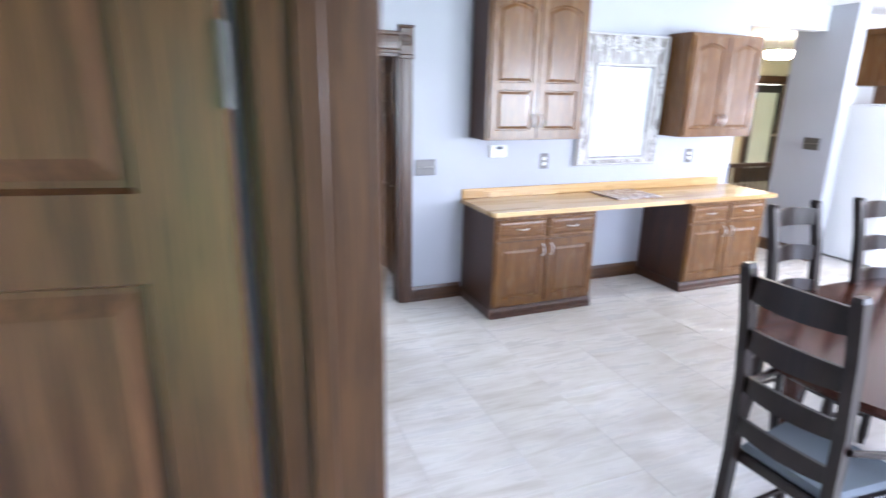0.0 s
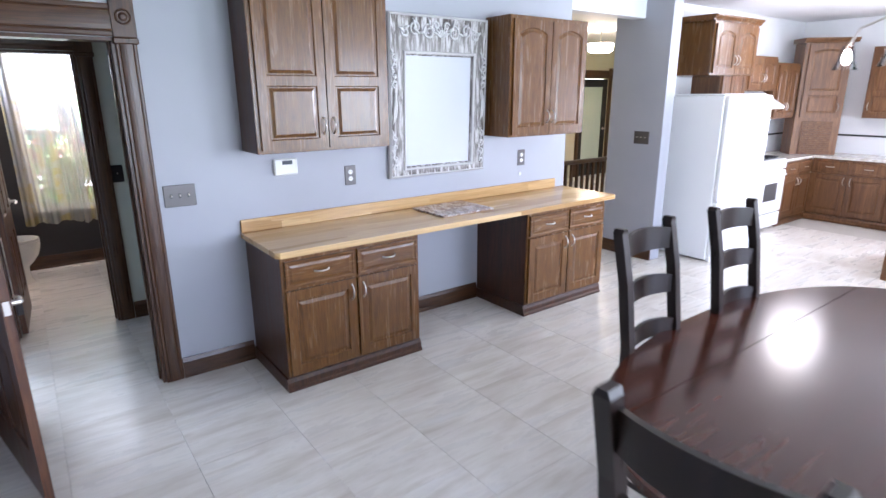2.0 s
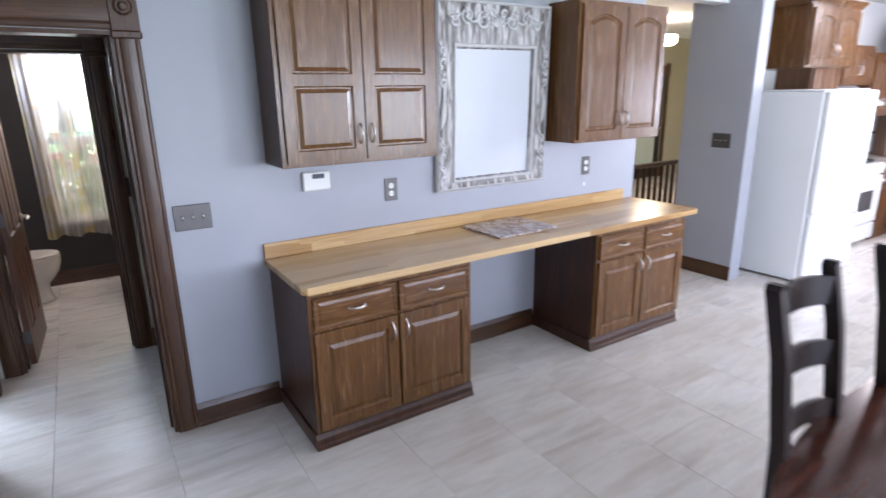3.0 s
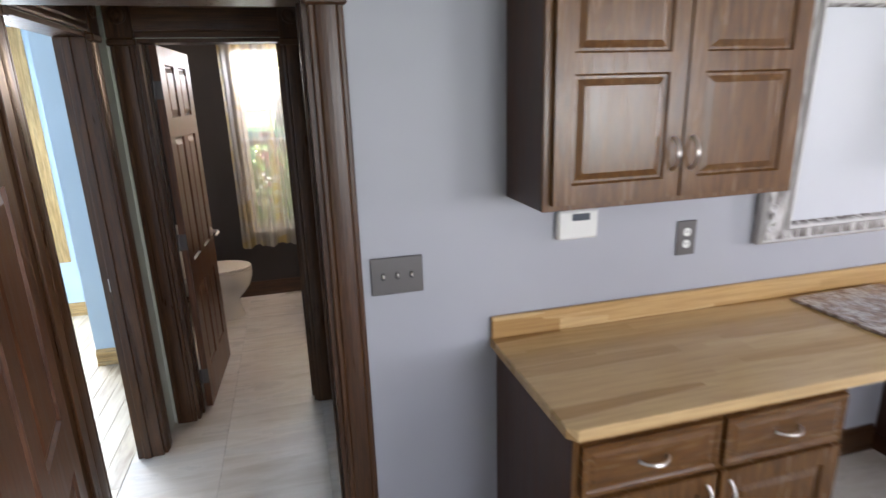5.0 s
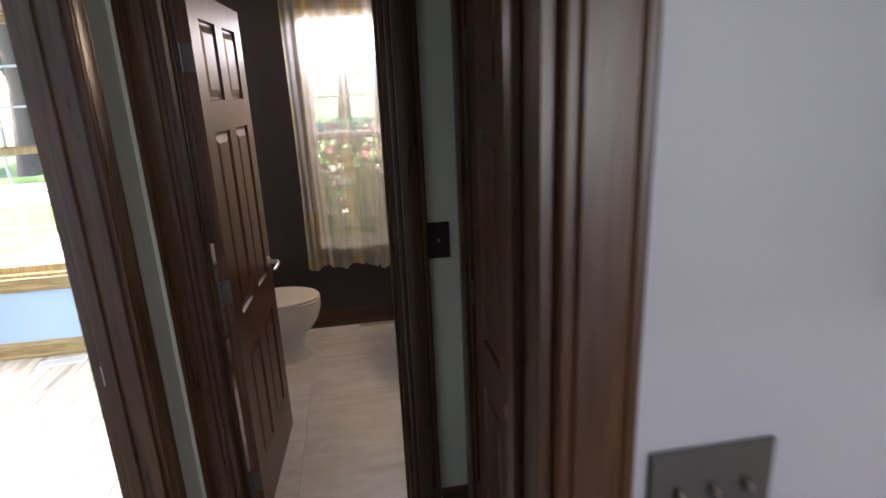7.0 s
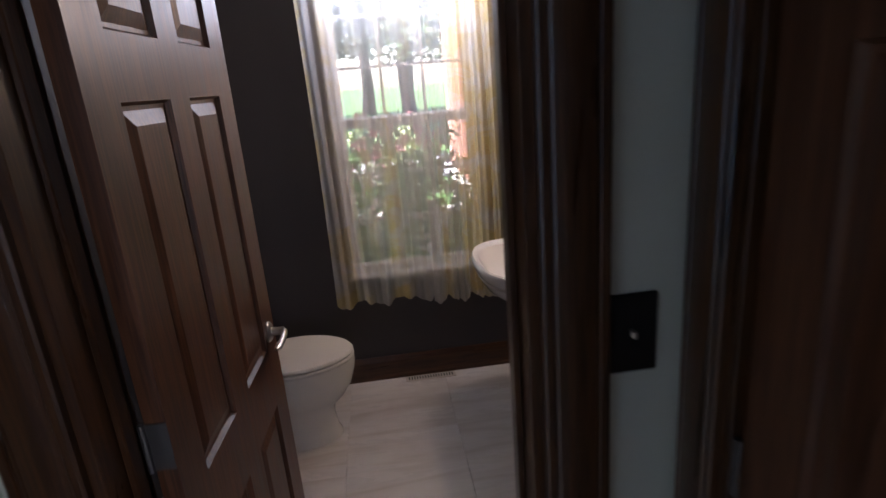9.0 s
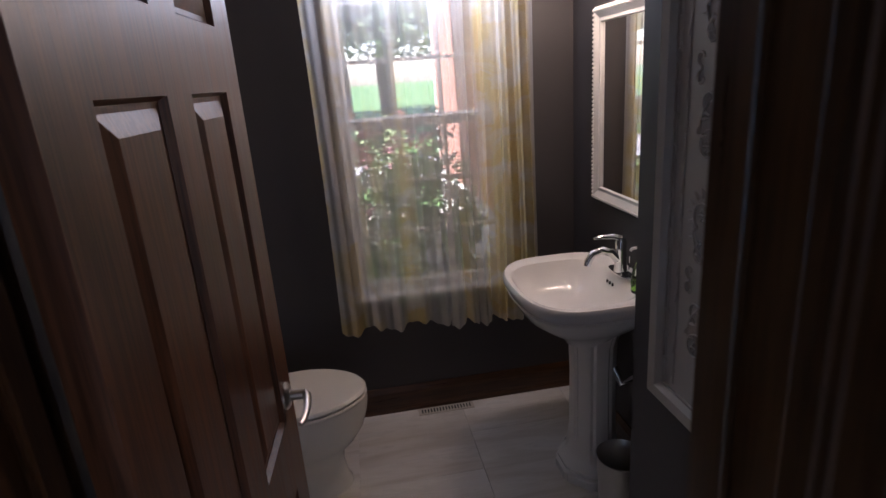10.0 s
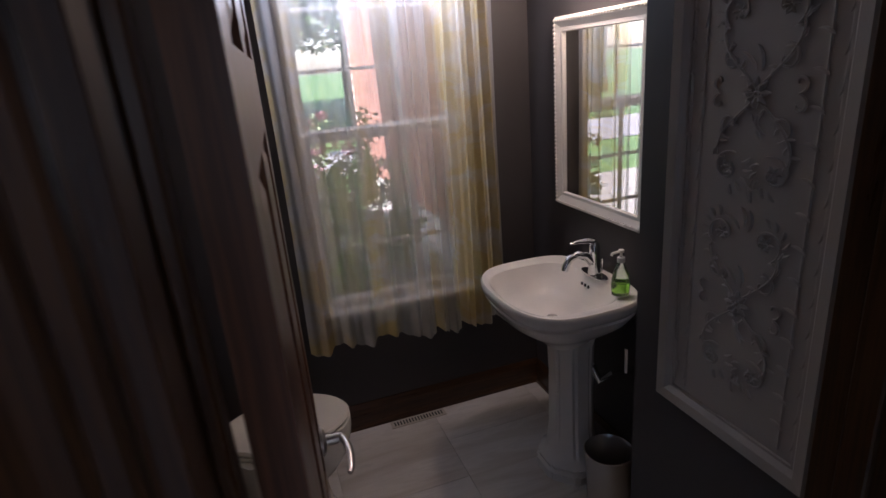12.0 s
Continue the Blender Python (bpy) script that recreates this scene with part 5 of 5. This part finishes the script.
pm = lathe(bmesh.new(), [(0.014, 0.1255), (0.014, 0.142), (0.005, 0.144), (0.005, 0.160), (0.010, 0.161), (0.010, 0.170)], 14)
tube(pm, [(0.005, 0, 0.165), (-0.035, 0, 0.163), (-0.040, 0, 0.155)], 0.005, 8)
part("pump", pm, "plastic_white", sp, "white pump head", smooth=True)

# plumbing under the basin
pl = thing("sink_trap", pose(0, 0, 0), "chrome drain trap and supply valves behind the pedestal", "plumbing")
part("trap", tube(bmesh.new(), [(BRX - 0.001, 6.87, 0.45), (BRX - 0.06, 6.87, 0.45), (BRX - 0.10, 6.89, 0.42), (BRX - 0.12, 6.92, 0.48)], 0.016, 10), "chrome", pl, smooth=True)
part("valve", tube(bmesh.new(), [(BRX - 0.001, 6.79, 0.50), (BRX - 0.05, 6.79, 0.50), (BRX - 0.05, 6.79, 0.60)], 0.009, 8), "chrome", pl, smooth=True)

tb = thing("waste_bin", pose(1.505, 6.69, 0), "round brushed metal waste bin, dark inside, beside the sink", "waste bin")
part("bin_wall", lathe(bmesh.new(), [(0.075, 0.0), (0.088, 0.26), (0.091, 0.263), (0.088, 0.266), (0.084, 0.26), (0.072, 0.006)], 28), "steel_brushed", tb, smooth=True)
part("liner", lathe(bmesh.new(), [(0.082, 0.20), (0.079, 0.12), (0.01, 0.10)], 24, cap=False), "black_plastic", tb, "dark liner", smooth=True)


def ring_frame(w, h, steps):
    """A rectangular frame in the xz plane from (inset, y) steps."""
    bm = bmesh.new()
    rings = [[bm.verts.new(p) for p in ((i, y, i), (w - i, y, i), (w - i, y, h - i), (i, y, h - i))] for i, y in steps]
    for a, b in zip(rings, rings[1:]):
        for i in range(4):
            bm.faces.new((a[i], a[(i + 1) % 4], b[(i + 1) % 4], b[i]))
    return bm


mm = thing("bathroom_mirror", pose(BRX - 0.002, 7.337, 1.05, 0, 0, -90), "rectangular mirror in a white beaded frame over the sink", "mirror")
MW, MH = 0.60, 0.755
part("frame", ring_frame(MW, MH, [(0, 0), (0, -0.018), (0.008, -0.026), (0.020, -0.028), (0.042, -0.018), (0.055, -0.020), (0.058, -0.012), (0.058, 0)]), "white_satin", mm)
part("glass", bx(0.056, MW - 0.056, -0.010, -0.003, 0.056, MH - 0.056, 0), "mirror_glass", mm, "clear mirror glass")
for a0, a1, fixed, vert in ((0.015, MH - 0.015, 0.014, True), (0.015, MH - 0.015, MW - 0.014, True), (0.015, MW - 0.015, 0.014, False), (0.015, MW - 0.015, MH - 0.014, False)):
    bm = bmesh.new()
    k = int((a1 - a0) / 0.016)
    for i in range(k + 1):
        p = a0 + (a1 - a0) * i / k
        bmesh.ops.create_icosphere(bm, subdivisions=1, radius=0.0062, matrix=Matrix.Translation((fixed, -0.029, p) if vert else (p, -0.029, fixed)))
    tagged(part("beading", bm, "white_satin", mm, "row of tiny white beads"), kind="stuff")
# lamp bar over the mirror
lb = thing("vanity_lamp", pose(BRX - 0.002, 7.03, 2.02, 0, 0, -90), "small vanity lamp with glowing glass shades over the mirror", "wall lamp")
part("back_plate", bx(-0.20, 0.20, -0.02, 0, -0.03, 0.03, 0.006), "nickel", lb)
for x in (-0.13, 0.13):
    s = part("shade", lathe(bmesh.new(), [(0.03, 0.10), (0.055, 0.06), (0.06, 0.0)], 18, x, -0.09), "lamp_glass", lb, "glowing warm shade", smooth=True)
    part("arm", tube(bmesh.new(), [(x, -0.02, 0.02), (x, -0.09, 0.04), (x, -0.09, 0.06)], 0.007, 8), "nickel", s, smooth=True)


# embossed white panel in a moulded frame on the boxed-out wall
def embossed_panel(at, w, h):
    th = thing("embossed_panel", at, "white embossed tin panel with scrolling leaves in a moulded frame", "wall panel")
    part("frame", ring_frame(w, h, [(0, 0), (0, -0.022), (0.006, -0.028), (0.030, -0.024), (0.040, -0.012), (0.046, -0.012), (0.046, -0.004)]), "panel_taupe", th)
    part("sheet", bx(0.045, w - 0.045, -0.006, -0.002, 0.045, h - 0.045, 0), "panel_taupe", th)
    cx = w / 2
    yb = -0.007

    def vine(bm, pts, r=0.0034):
        tube(bm, [(x, yb - 0.0015, z) for x, z in pts], [r * (0.55 + 0.45 * math.sin(math.pi * (0.1 + 0.85 * i / (len(pts) - 1)))) for i in range(len(pts))], 6, 0.8)

    def spiral(bm, x, z, r, a0, turn, sgn):
        vine(bm, [(x + r * (1 - 0.80 * i / 23) * math.cos(a0 + sgn * turn * i / 23), z + r * (1 - 0.80 * i / 23) * math.sin(a0 + sgn * turn * i / 23)) for i in range(24)])

    def leaf(bm, x, z, ang, l):
        pts = [(x + l * f * math.cos(ang + 0.5 * f), z + l * f * math.sin(ang + 0.5 * f)) for f in (0, 0.3, 0.6, 0.85, 1)]
        tube(bm, [(px, yb - 0.001, pz) for px, pz in pts], [0.0015, 0.0042, 0.0045, 0.003, 0.001], 6, 0.6)

    def flower(bm, x, z, r, n):
        for i in range(n):
            a = 2 * math.pi * i / n
            tube(bm, [(x + r * 0.25 * math.cos(a), yb - 0.001, z + r * 0.25 * math.sin(a)), (x + r * 0.6 * math.cos(a), yb - 0.003, z + r * 0.6 * math.sin(a)), (x + r * math.cos(a), yb - 0.001, z + r * math.sin(a))], [r * 0.1, r * 0.24, r * 0.08], 6, 0.6)
        bmesh.ops.create_icosphere(bm, subdivisions=1, radius=r * 0.2, matrix=Matrix.Translation((x, yb - 0.001, z)))
    period = 0.44
    z = 0.34
    while z < h - 0.20:
        bm = bmesh.new()
        flower(bm, cx, z, 0.030, 8)
        flower(bm, cx, z, 0.016, 5)
        for s in (-1, 1):
            for up in (-1, 1):
                # stem that leaves the flower, swings out and curls in round a rosette
                pts = [(cx + s * (0.012 + 0.070 * math.sin(f * 1.9)), z + up * (0.020 + 0.115 * f)) for f in [i / 14 for i in range(15)]]
                vine(bm, pts)
                ex, ez = cx + s * 0.052, z + up * 0.150
                spiral(bm, ex, ez, 0.036, -up * math.pi / 2 + s * 0.5, 6.6, s * up)
                flower(bm, ex, ez, 0.017, 6)
                spiral(bm, cx + s * 0.055, z + up * 0.062, 0.028, up * math.pi / 2, 5.4, -s * up)
                spiral(bm, cx + s * 0.086, z + up * 0.020, 0.018, -up * math.pi / 2, 5.0, s * up)
                for i in range(7):
                    f = (i + 0.5) / 7
                    px, pz = cx + s * (0.012 + 0.070 * math.sin(f * 1.9)), z + up * (0.020 + 0.115 * f)
                    leaf(bm, px, pz, math.pi / 2 * up + s * (0.9 if i % 2 else -1.0), 0.020)
                for i in range(5):
                    an = math.pi / 2 * up - s * (0.2 + 0.45 * i)
                    leaf(bm, ex + 0.036 * math.cos(an), ez + 0.036 * math.sin(an), an + 0.4 * s, 0.022)
                leaf(bm, cx + s * 0.006, z + up * 0.040, math.pi / 2 * up - s * 0.25, 0.050)
                leaf(bm, cx + s * 0.010, z + up * 0.165, math.pi / 2 * up - s * 0.5, 0.045)
        for up in (-1, 1):
            leaf(bm, cx, z + up * 0.175, math.pi / 2 * up - 0.25, 0.040)
        bm.transform(Matrix.Translation((cx, yb, z)) @ Matrix.Diagonal((1.05, 1.1, 1.0, 1)) @ Matrix.Translation((-cx, -yb, -z)))
        part("scroll_relief", bm, "panel_taupe", th, smooth=True)
        z += period
    for sx in (0.066, w - 0.066):
        bm = bmesh.new()
        z = 0.075
        while z < h - 0.08:
            k = int(z / 0.032) % 2 * 2 - 1
            leaf(bm, sx - 0.010 * k, z, math.pi / 2 + 0.7 * k, 0.034)
            z += 0.032
        tube(bm, [(sx + 0.017, yb + 0.001, 0.06), (sx + 0.017, yb + 0.001, h - 0.06)], 0.003, 6)
        tube(bm, [(sx - 0.017, yb + 0.001, 0.06), (sx - 0.017, yb + 0.001, h - 0.06)], 0.003, 6)
        tagged(part("border_relief", bm, "panel_taupe", th, smooth=True), kind="stuff")


embossed_panel(pose(1.385, 6.29, 0.79, 0, 0, -90), 0.435, 1.55)


# ---- toilet ----
def toilet(at):
    """Faces local +x; the tank stands towards -x, the bowl's front at x = 0."""
    th = thing("toilet", at, "bone-coloured toilet with the lid closed", "toilet")

    def egg(l, w, x0, n=40):
        out = []
        for i in range(n):
            t = 2 * math.pi * i / n
            c, s = math.cos(t), math.sin(t)
            rear = 0.86 if c < 0 else 1.0
            out.append((x0 - l / 2 + l / 2 * c, w / 2 * s * (1 - 0.10 * c) * (1 if c > -0.5 else rear)))
        return out
    bm = bmesh.new()
    prof = [(0.47, 0.25, -0.10, 0.0), (0.47, 0.25, -0.10, 0.02), (0.44, 0.232, -0.115, 0.05), (0.41, 0.222, -0.125, 0.12), (0.41, 0.232, -0.12, 0.165), (0.455, 0.30, -0.07, 0.215), (0.505, 0.352, -0.028, 0.275), (0.525, 0.374, -0.006, 0.345), (0.53, 0.38, 0.0, 0.385), (0.525, 0.372, -0.002, 0.405)]
    rings = [[bm.verts.new((x, y, z)) for x, y in egg(l, w, x0)] for l, w, x0, z in prof]
    for p, q in zip(rings, rings[1:]):
        for i in range(40):
            bm.faces.new((p[i], p[(i + 1) % 40], q[(i + 1) % 40], q[i]))
    bm.faces.new(rings[0]), bm.faces.new(rings[-1])
    part("bowl", bm, "toilet_bone", th, smooth=True)
    part("seat", slab(bmesh.new(), egg(0.485, 0.376, 0.0), 0.4055, 0.422, 0.006), "toilet_bone", th, smooth=True)
    part("lid", slab(bmesh.new(), egg(0.48, 0.370, -0.002), 0.4235, 0.445, 0.009), "toilet_bone", th, smooth=True)
    part("tank", bx(-0.70, -0.50, -0.21, 0.21, 0.39, 0.75, 0.02), "toilet_bone", th)
    part("tank_lid", bx(-0.71, -0.485, -0.22, 0.22, 0.7505, 0.785, 0.012), "toilet_bone", th)
    part("shelf", bx(-0.62, -0.44, -0.13, 0.13, 0.25, 0.3895, 0.02), "toilet_bone", th)
    part("flush_lever", tube(bmesh.new(), [(-0.498, 0.15, 0.66), (-0.48, 0.15, 0.66), (-0.478, 0.08, 0.655)], 0.006, 8), "chrome", th, smooth=True)


toilet(pose(0.635, 7.14, 0))


# ---- floor registers ----
def register(at, w, d, mat, label, hole="slot_dark"):
    th = thing("floor_register", at, label, "floor vent")
    part("plate", bx(0, w, 0, d, 0, 0.004, 0.001), mat, th)
    n = int(w / 0.016)
    for i in range(n):
        x = 0.012 + (w - 0.024) * (i + 0.5) / n
        part("slot", bx(x - 0.0035, x + 0.0035, 0.012, d - 0.012, 0.0042, 0.0048, 0), hole, th)


paint("tile_vent", (0.50, 0.44, 0.36), 0.4)
register(pose(0.862, BACK - 0.085, 0.001), 0.28, 0.055, "tile_vent", "beige slotted floor register at the bathroom wall")
register(pose(-1.31, 7.39, 0.001, 0, 0, 8), 0.30, 0.11, "white_satin", "white slotted floor register in the bedroom", "pewter")

# ---- outside ----
G0 = -0.55
gm = bmesh.new()
gn = 40
gv = [[gm.verts.new((-400 + 800 * i / gn, -300 + 900 * j / gn, G0 - (0.0 if abs(j - 14) < 3 else 0.25))) for i in range(gn + 1)] for j in range(gn + 1)]
for a, b in zip(gv, gv[1:]):
    for i in range(gn):
        gm.faces.new((a[i], a[i + 1], b[i + 1], b[i]))
structure("ground", gm, "grass", "sunlit mown lawn round the house", "ground")
structure("road", bx(-60, 60, 17.5, 21.5, G0 + 0.002, G0 + 0.03, 0.005), "asphalt", "grey asphalt drive across the lawn", "road")


def leaf_cloud(bm, c, r, n, size, rnd):
    for _ in range(n):
        while True:
            p = Vector((rnd.uniform(-1, 1), rnd.uniform(-1, 1), rnd.uniform(-1, 1)))
            if 0.25 < p.length < 1:
                break
        q = Vector(c) + Vector((p.x * r[0], p.y * r[1], p.z * r[2]))
        d1 = Vector((rnd.uniform(-1, 1), rnd.uniform(-1, 1), rnd.uniform(-1, 1))).normalized()
        d2 = d1.orthogonal().normalized()
        s = size * rnd.uniform(0.6, 1.3)
        bm.faces.new([bm.verts.new(q + v) for v in (-d1 * s, d2 * s * 0.55, d1 * s, -d2 * s * 0.55)])


def tree(x, y, h, seed, mat="leaves"):
    rnd = random.Random(seed)
    th = thing("tree", pose(x, y, G0 - 0.1), "tall leafy tree on the lawn", "tree", "trees on the lawn")
    r = h * 0.022
    pts = [(0.15 * math.sin(k * 1.3 + seed), 0.12 * math.cos(k * 1.7 + seed), h * k / 8) for k in range(7)]
    bm = tube(bmesh.new(), pts, [r * 1.5, r * 1.1, r, r * 0.9, r * 0.75, r * 0.55, r * 0.35], 10)
    for k in range(9):
        a, z = rnd.uniform(0, 6.28), h * rnd.uniform(0.32, 0.7)
        l = h * rnd.uniform(0.18, 0.30)
        tube(bm, [(0, 0, z), (l * 0.5 * math.cos(a), l * 0.5 * math.sin(a), z + l * 0.25), (l * math.cos(a), l * math.sin(a), z + l * 0.6)], [r * 0.4, r * 0.25, r * 0.08], 6)
    part("trunk", bm, "bark", th, smooth=True)
    cr = bmesh.new()
    for k in range(26):
        a, rr = rnd.uniform(0, 6.28), h * 0.30 * math.sqrt(rnd.random())
        z = h * rnd.uniform(0.30, 0.95)
        s = h * rnd.uniform(0.06, 0.11)
        leaf_cloud(cr, (rr * math.cos(a), rr * math.sin(a), z), (s * 1.3, s * 1.3, s * 0.8), 150, h * 0.014, rnd)
    part("crown", cr, mat, th)


for i, (x, y, h) in enumerate(((-4.6, 27, 13), (-8.5, 33, 15), (-2.2, 36, 14), (-13, 38, 16), (2.5, 31, 12), (6.5, 38, 15), (-6.5, 46, 17), (11, 44, 16), (0.5, 50, 18), (-18, 50, 18), (16, 55, 18), (4.2, 24, 10), (-9.5, 24, 11), (-12, 29, 13), (-15.5, 32, 14), (-10.5, 40, 16), (-20, 40, 16), (-16, 26, 12), (3.2, 40, 15), (8, 30, 12))):
    tree(x, y, h, 11 + i)


def bush(name, x, y, r, h, mat, seed, label, flowers=None):
    rnd = random.Random(seed)
    th = thing(name, pose(x, y, G0), label, "shrub", "shrubs by the house")
    tw = bmesh.new()
    for k in range(7):
        a = k * 0.9
        tube(tw, [(0, 0, 0), (r * 0.3 * math.cos(a), r * 0.3 * math.sin(a), h * 0.5), (r * 0.6 * math.cos(a), r * 0.6 * math.sin(a), h * 0.8)], [0.02, 0.012, 0.004], 5)
    part("twigs", tw, "bark", th)
    bm = bmesh.new()
    for k in range(16):
        a, q = rnd.uniform(0, 6.28), r * math.sqrt(rnd.random()) * 0.8
        leaf_cloud(bm, (q * math.cos(a), q * math.sin(a), h * rnd.uniform(0.3, 0.95)), (r * 0.3, r * 0.3, h * 0.14), 90, 0.035, rnd)
    part("leaves", bm, mat, th)
    if flowers:
        fl = bmesh.new()
        for k in range(26):
            a, q = rnd.uniform(0, 6.28), r * math.sqrt(rnd.random())
            leaf_cloud(fl, (q * math.cos(a), q * math.sin(a), h * rnd.uniform(0.6, 1.05)), (0.08, 0.08, 0.06), 60, 0.02, rnd)
        part("flowers", fl, flowers, th)


bush("shrub", 0.70, 9.35, 0.50, 1.50, "leaves_light", 5, "pale green shrub with cream blossom under the window", "flower_cream")
bush("shrub", 1.30, 9.75, 0.45, 1.50, "leaves_light", 6, "pale green shrub with cream blossom under the window", "flower_cream")
bush("shrub", 0.35, 10.6, 0.70, 1.65, "leaves", 7, "green shrub with pink blossom", "flower_pink")
bush("shrub", 1.15, 11.3, 0.65, 1.75, "leaves", 8, "green shrub with pink blossom", "flower_pink")
bush("shrub", 0.75, 12.6, 0.80, 1.70, "leaves_light", 9, "pale green shrub on the lawn edge", None)

# brick wing of the house beside the bathroom window
BX = 1.98
wing = structure("wall_brick_wing", bx(BX, BX + 0.25, BACK + 0.2, 13.6, G0, 3.4, 0), "mortar", "red brick wing of the house seen through the bathroom window", "wall")
outer = structure("wall_outer_skin", bx(-3.3, 0.45, BACK + 0.202, BACK + 0.30, G0, 0.54, 0), "mortar", "plain brick-backed outer wall below the windows", "wall")

# ---- pieces: bricks, floor tiles, floor planks ----
bme = mesh_of("brick", bx(-0.008, 0.0, 0.004, 0.214, 0.004, 0.066, 0.002), "brick_red")
rest = bmesh.new()
count = 0
for k in range(26):
    for row in range(12, 46):
        y, z = BACK + 0.31 + k * 0.224 - (0.112 if row % 2 else 0), G0 + row * 0.072
        if y + 0.22 > 13.6:
            continue
        count += 1
        if count <= 290:
            ob = new("brick", bme)
            ob.parent = wing
            ob.matrix_basis = pose(BX - 0.0005, y, z)
        else:
            box(rest, BX - 0.0085, BX - 0.0005, y + 0.004, y + 0.214, z + 0.004, z + 0.066)
tagged(part("far_bricks", rest, "brick_red", wing), kind="stuff")
floor = bpy.data.objects["floor"]
TW = 0.522
tme = mesh_of("tile", bx(0.0009, TW - 0.0009, 0.0004, TW - 0.0004, -0.0115, 0.0, 0.0006), "floor_tile")
far = bmesh.new()
near = []
rnd = random.Random(4)
for i in range(-1, 17):
    for j in range(-3, 16):
        x, y = 0.038 + i * TW, -0.50 + j * TW + (TW / 2 if i % 2 else 0)
        if y > BACK or y < -2.2 or x > 10.1:
            continue
        if y > DY and x > VRX + 0.5 and (x < 4.6 or y > 8.5):
            continue
        if y > DY + 0.3 and x < 0.0 and y < 6.4:
            continue
        near.append((abs(x - 1.6) + 0.6 * abs(y - 3.2), x, y))
near.sort()
for d, x, y in near[:290]:
    ob = new("tile", tme)
    ob.parent = floor
    ob.matrix_basis = pose(x, y, 0)
for d, x, y in near[290:]:
    box(far, x + 0.0012, x + TW - 0.0012, y + 0.0012, y + TW - 0.0012, -0.0115, 0.0)
for i in range(10):
    for j in range(9):
        x, y = 4.75 + i * 0.6, 4.7 + j * 0.6
        box(far, x, x + 0.598, y, y + 0.598, -0.0115, -0.0008)
tagged(part("far_tiles", far, "floor_tile", floor), kind="stuff")
# bedroom planks, running along y
pme = mesh_of("plank", bx(0.0006, 0.0994, 0.0006, 1.1994, -0.0105, -0.0005, 0.0015), "plank_floor")
for i in range(34):
    for j in range(5):
        x, y = -3.1 + i * 0.1, 3.1 + j * 1.2 + (i * 0.37 % 1.2) - 1.2
        if x + 0.1 > VLX - 0.085:
            continue
        if y > BACK:
            continue
        ob = new("plank", pme)
        ob.parent = floor
        ob.matrix_basis = pose(x, y, 0.0035)
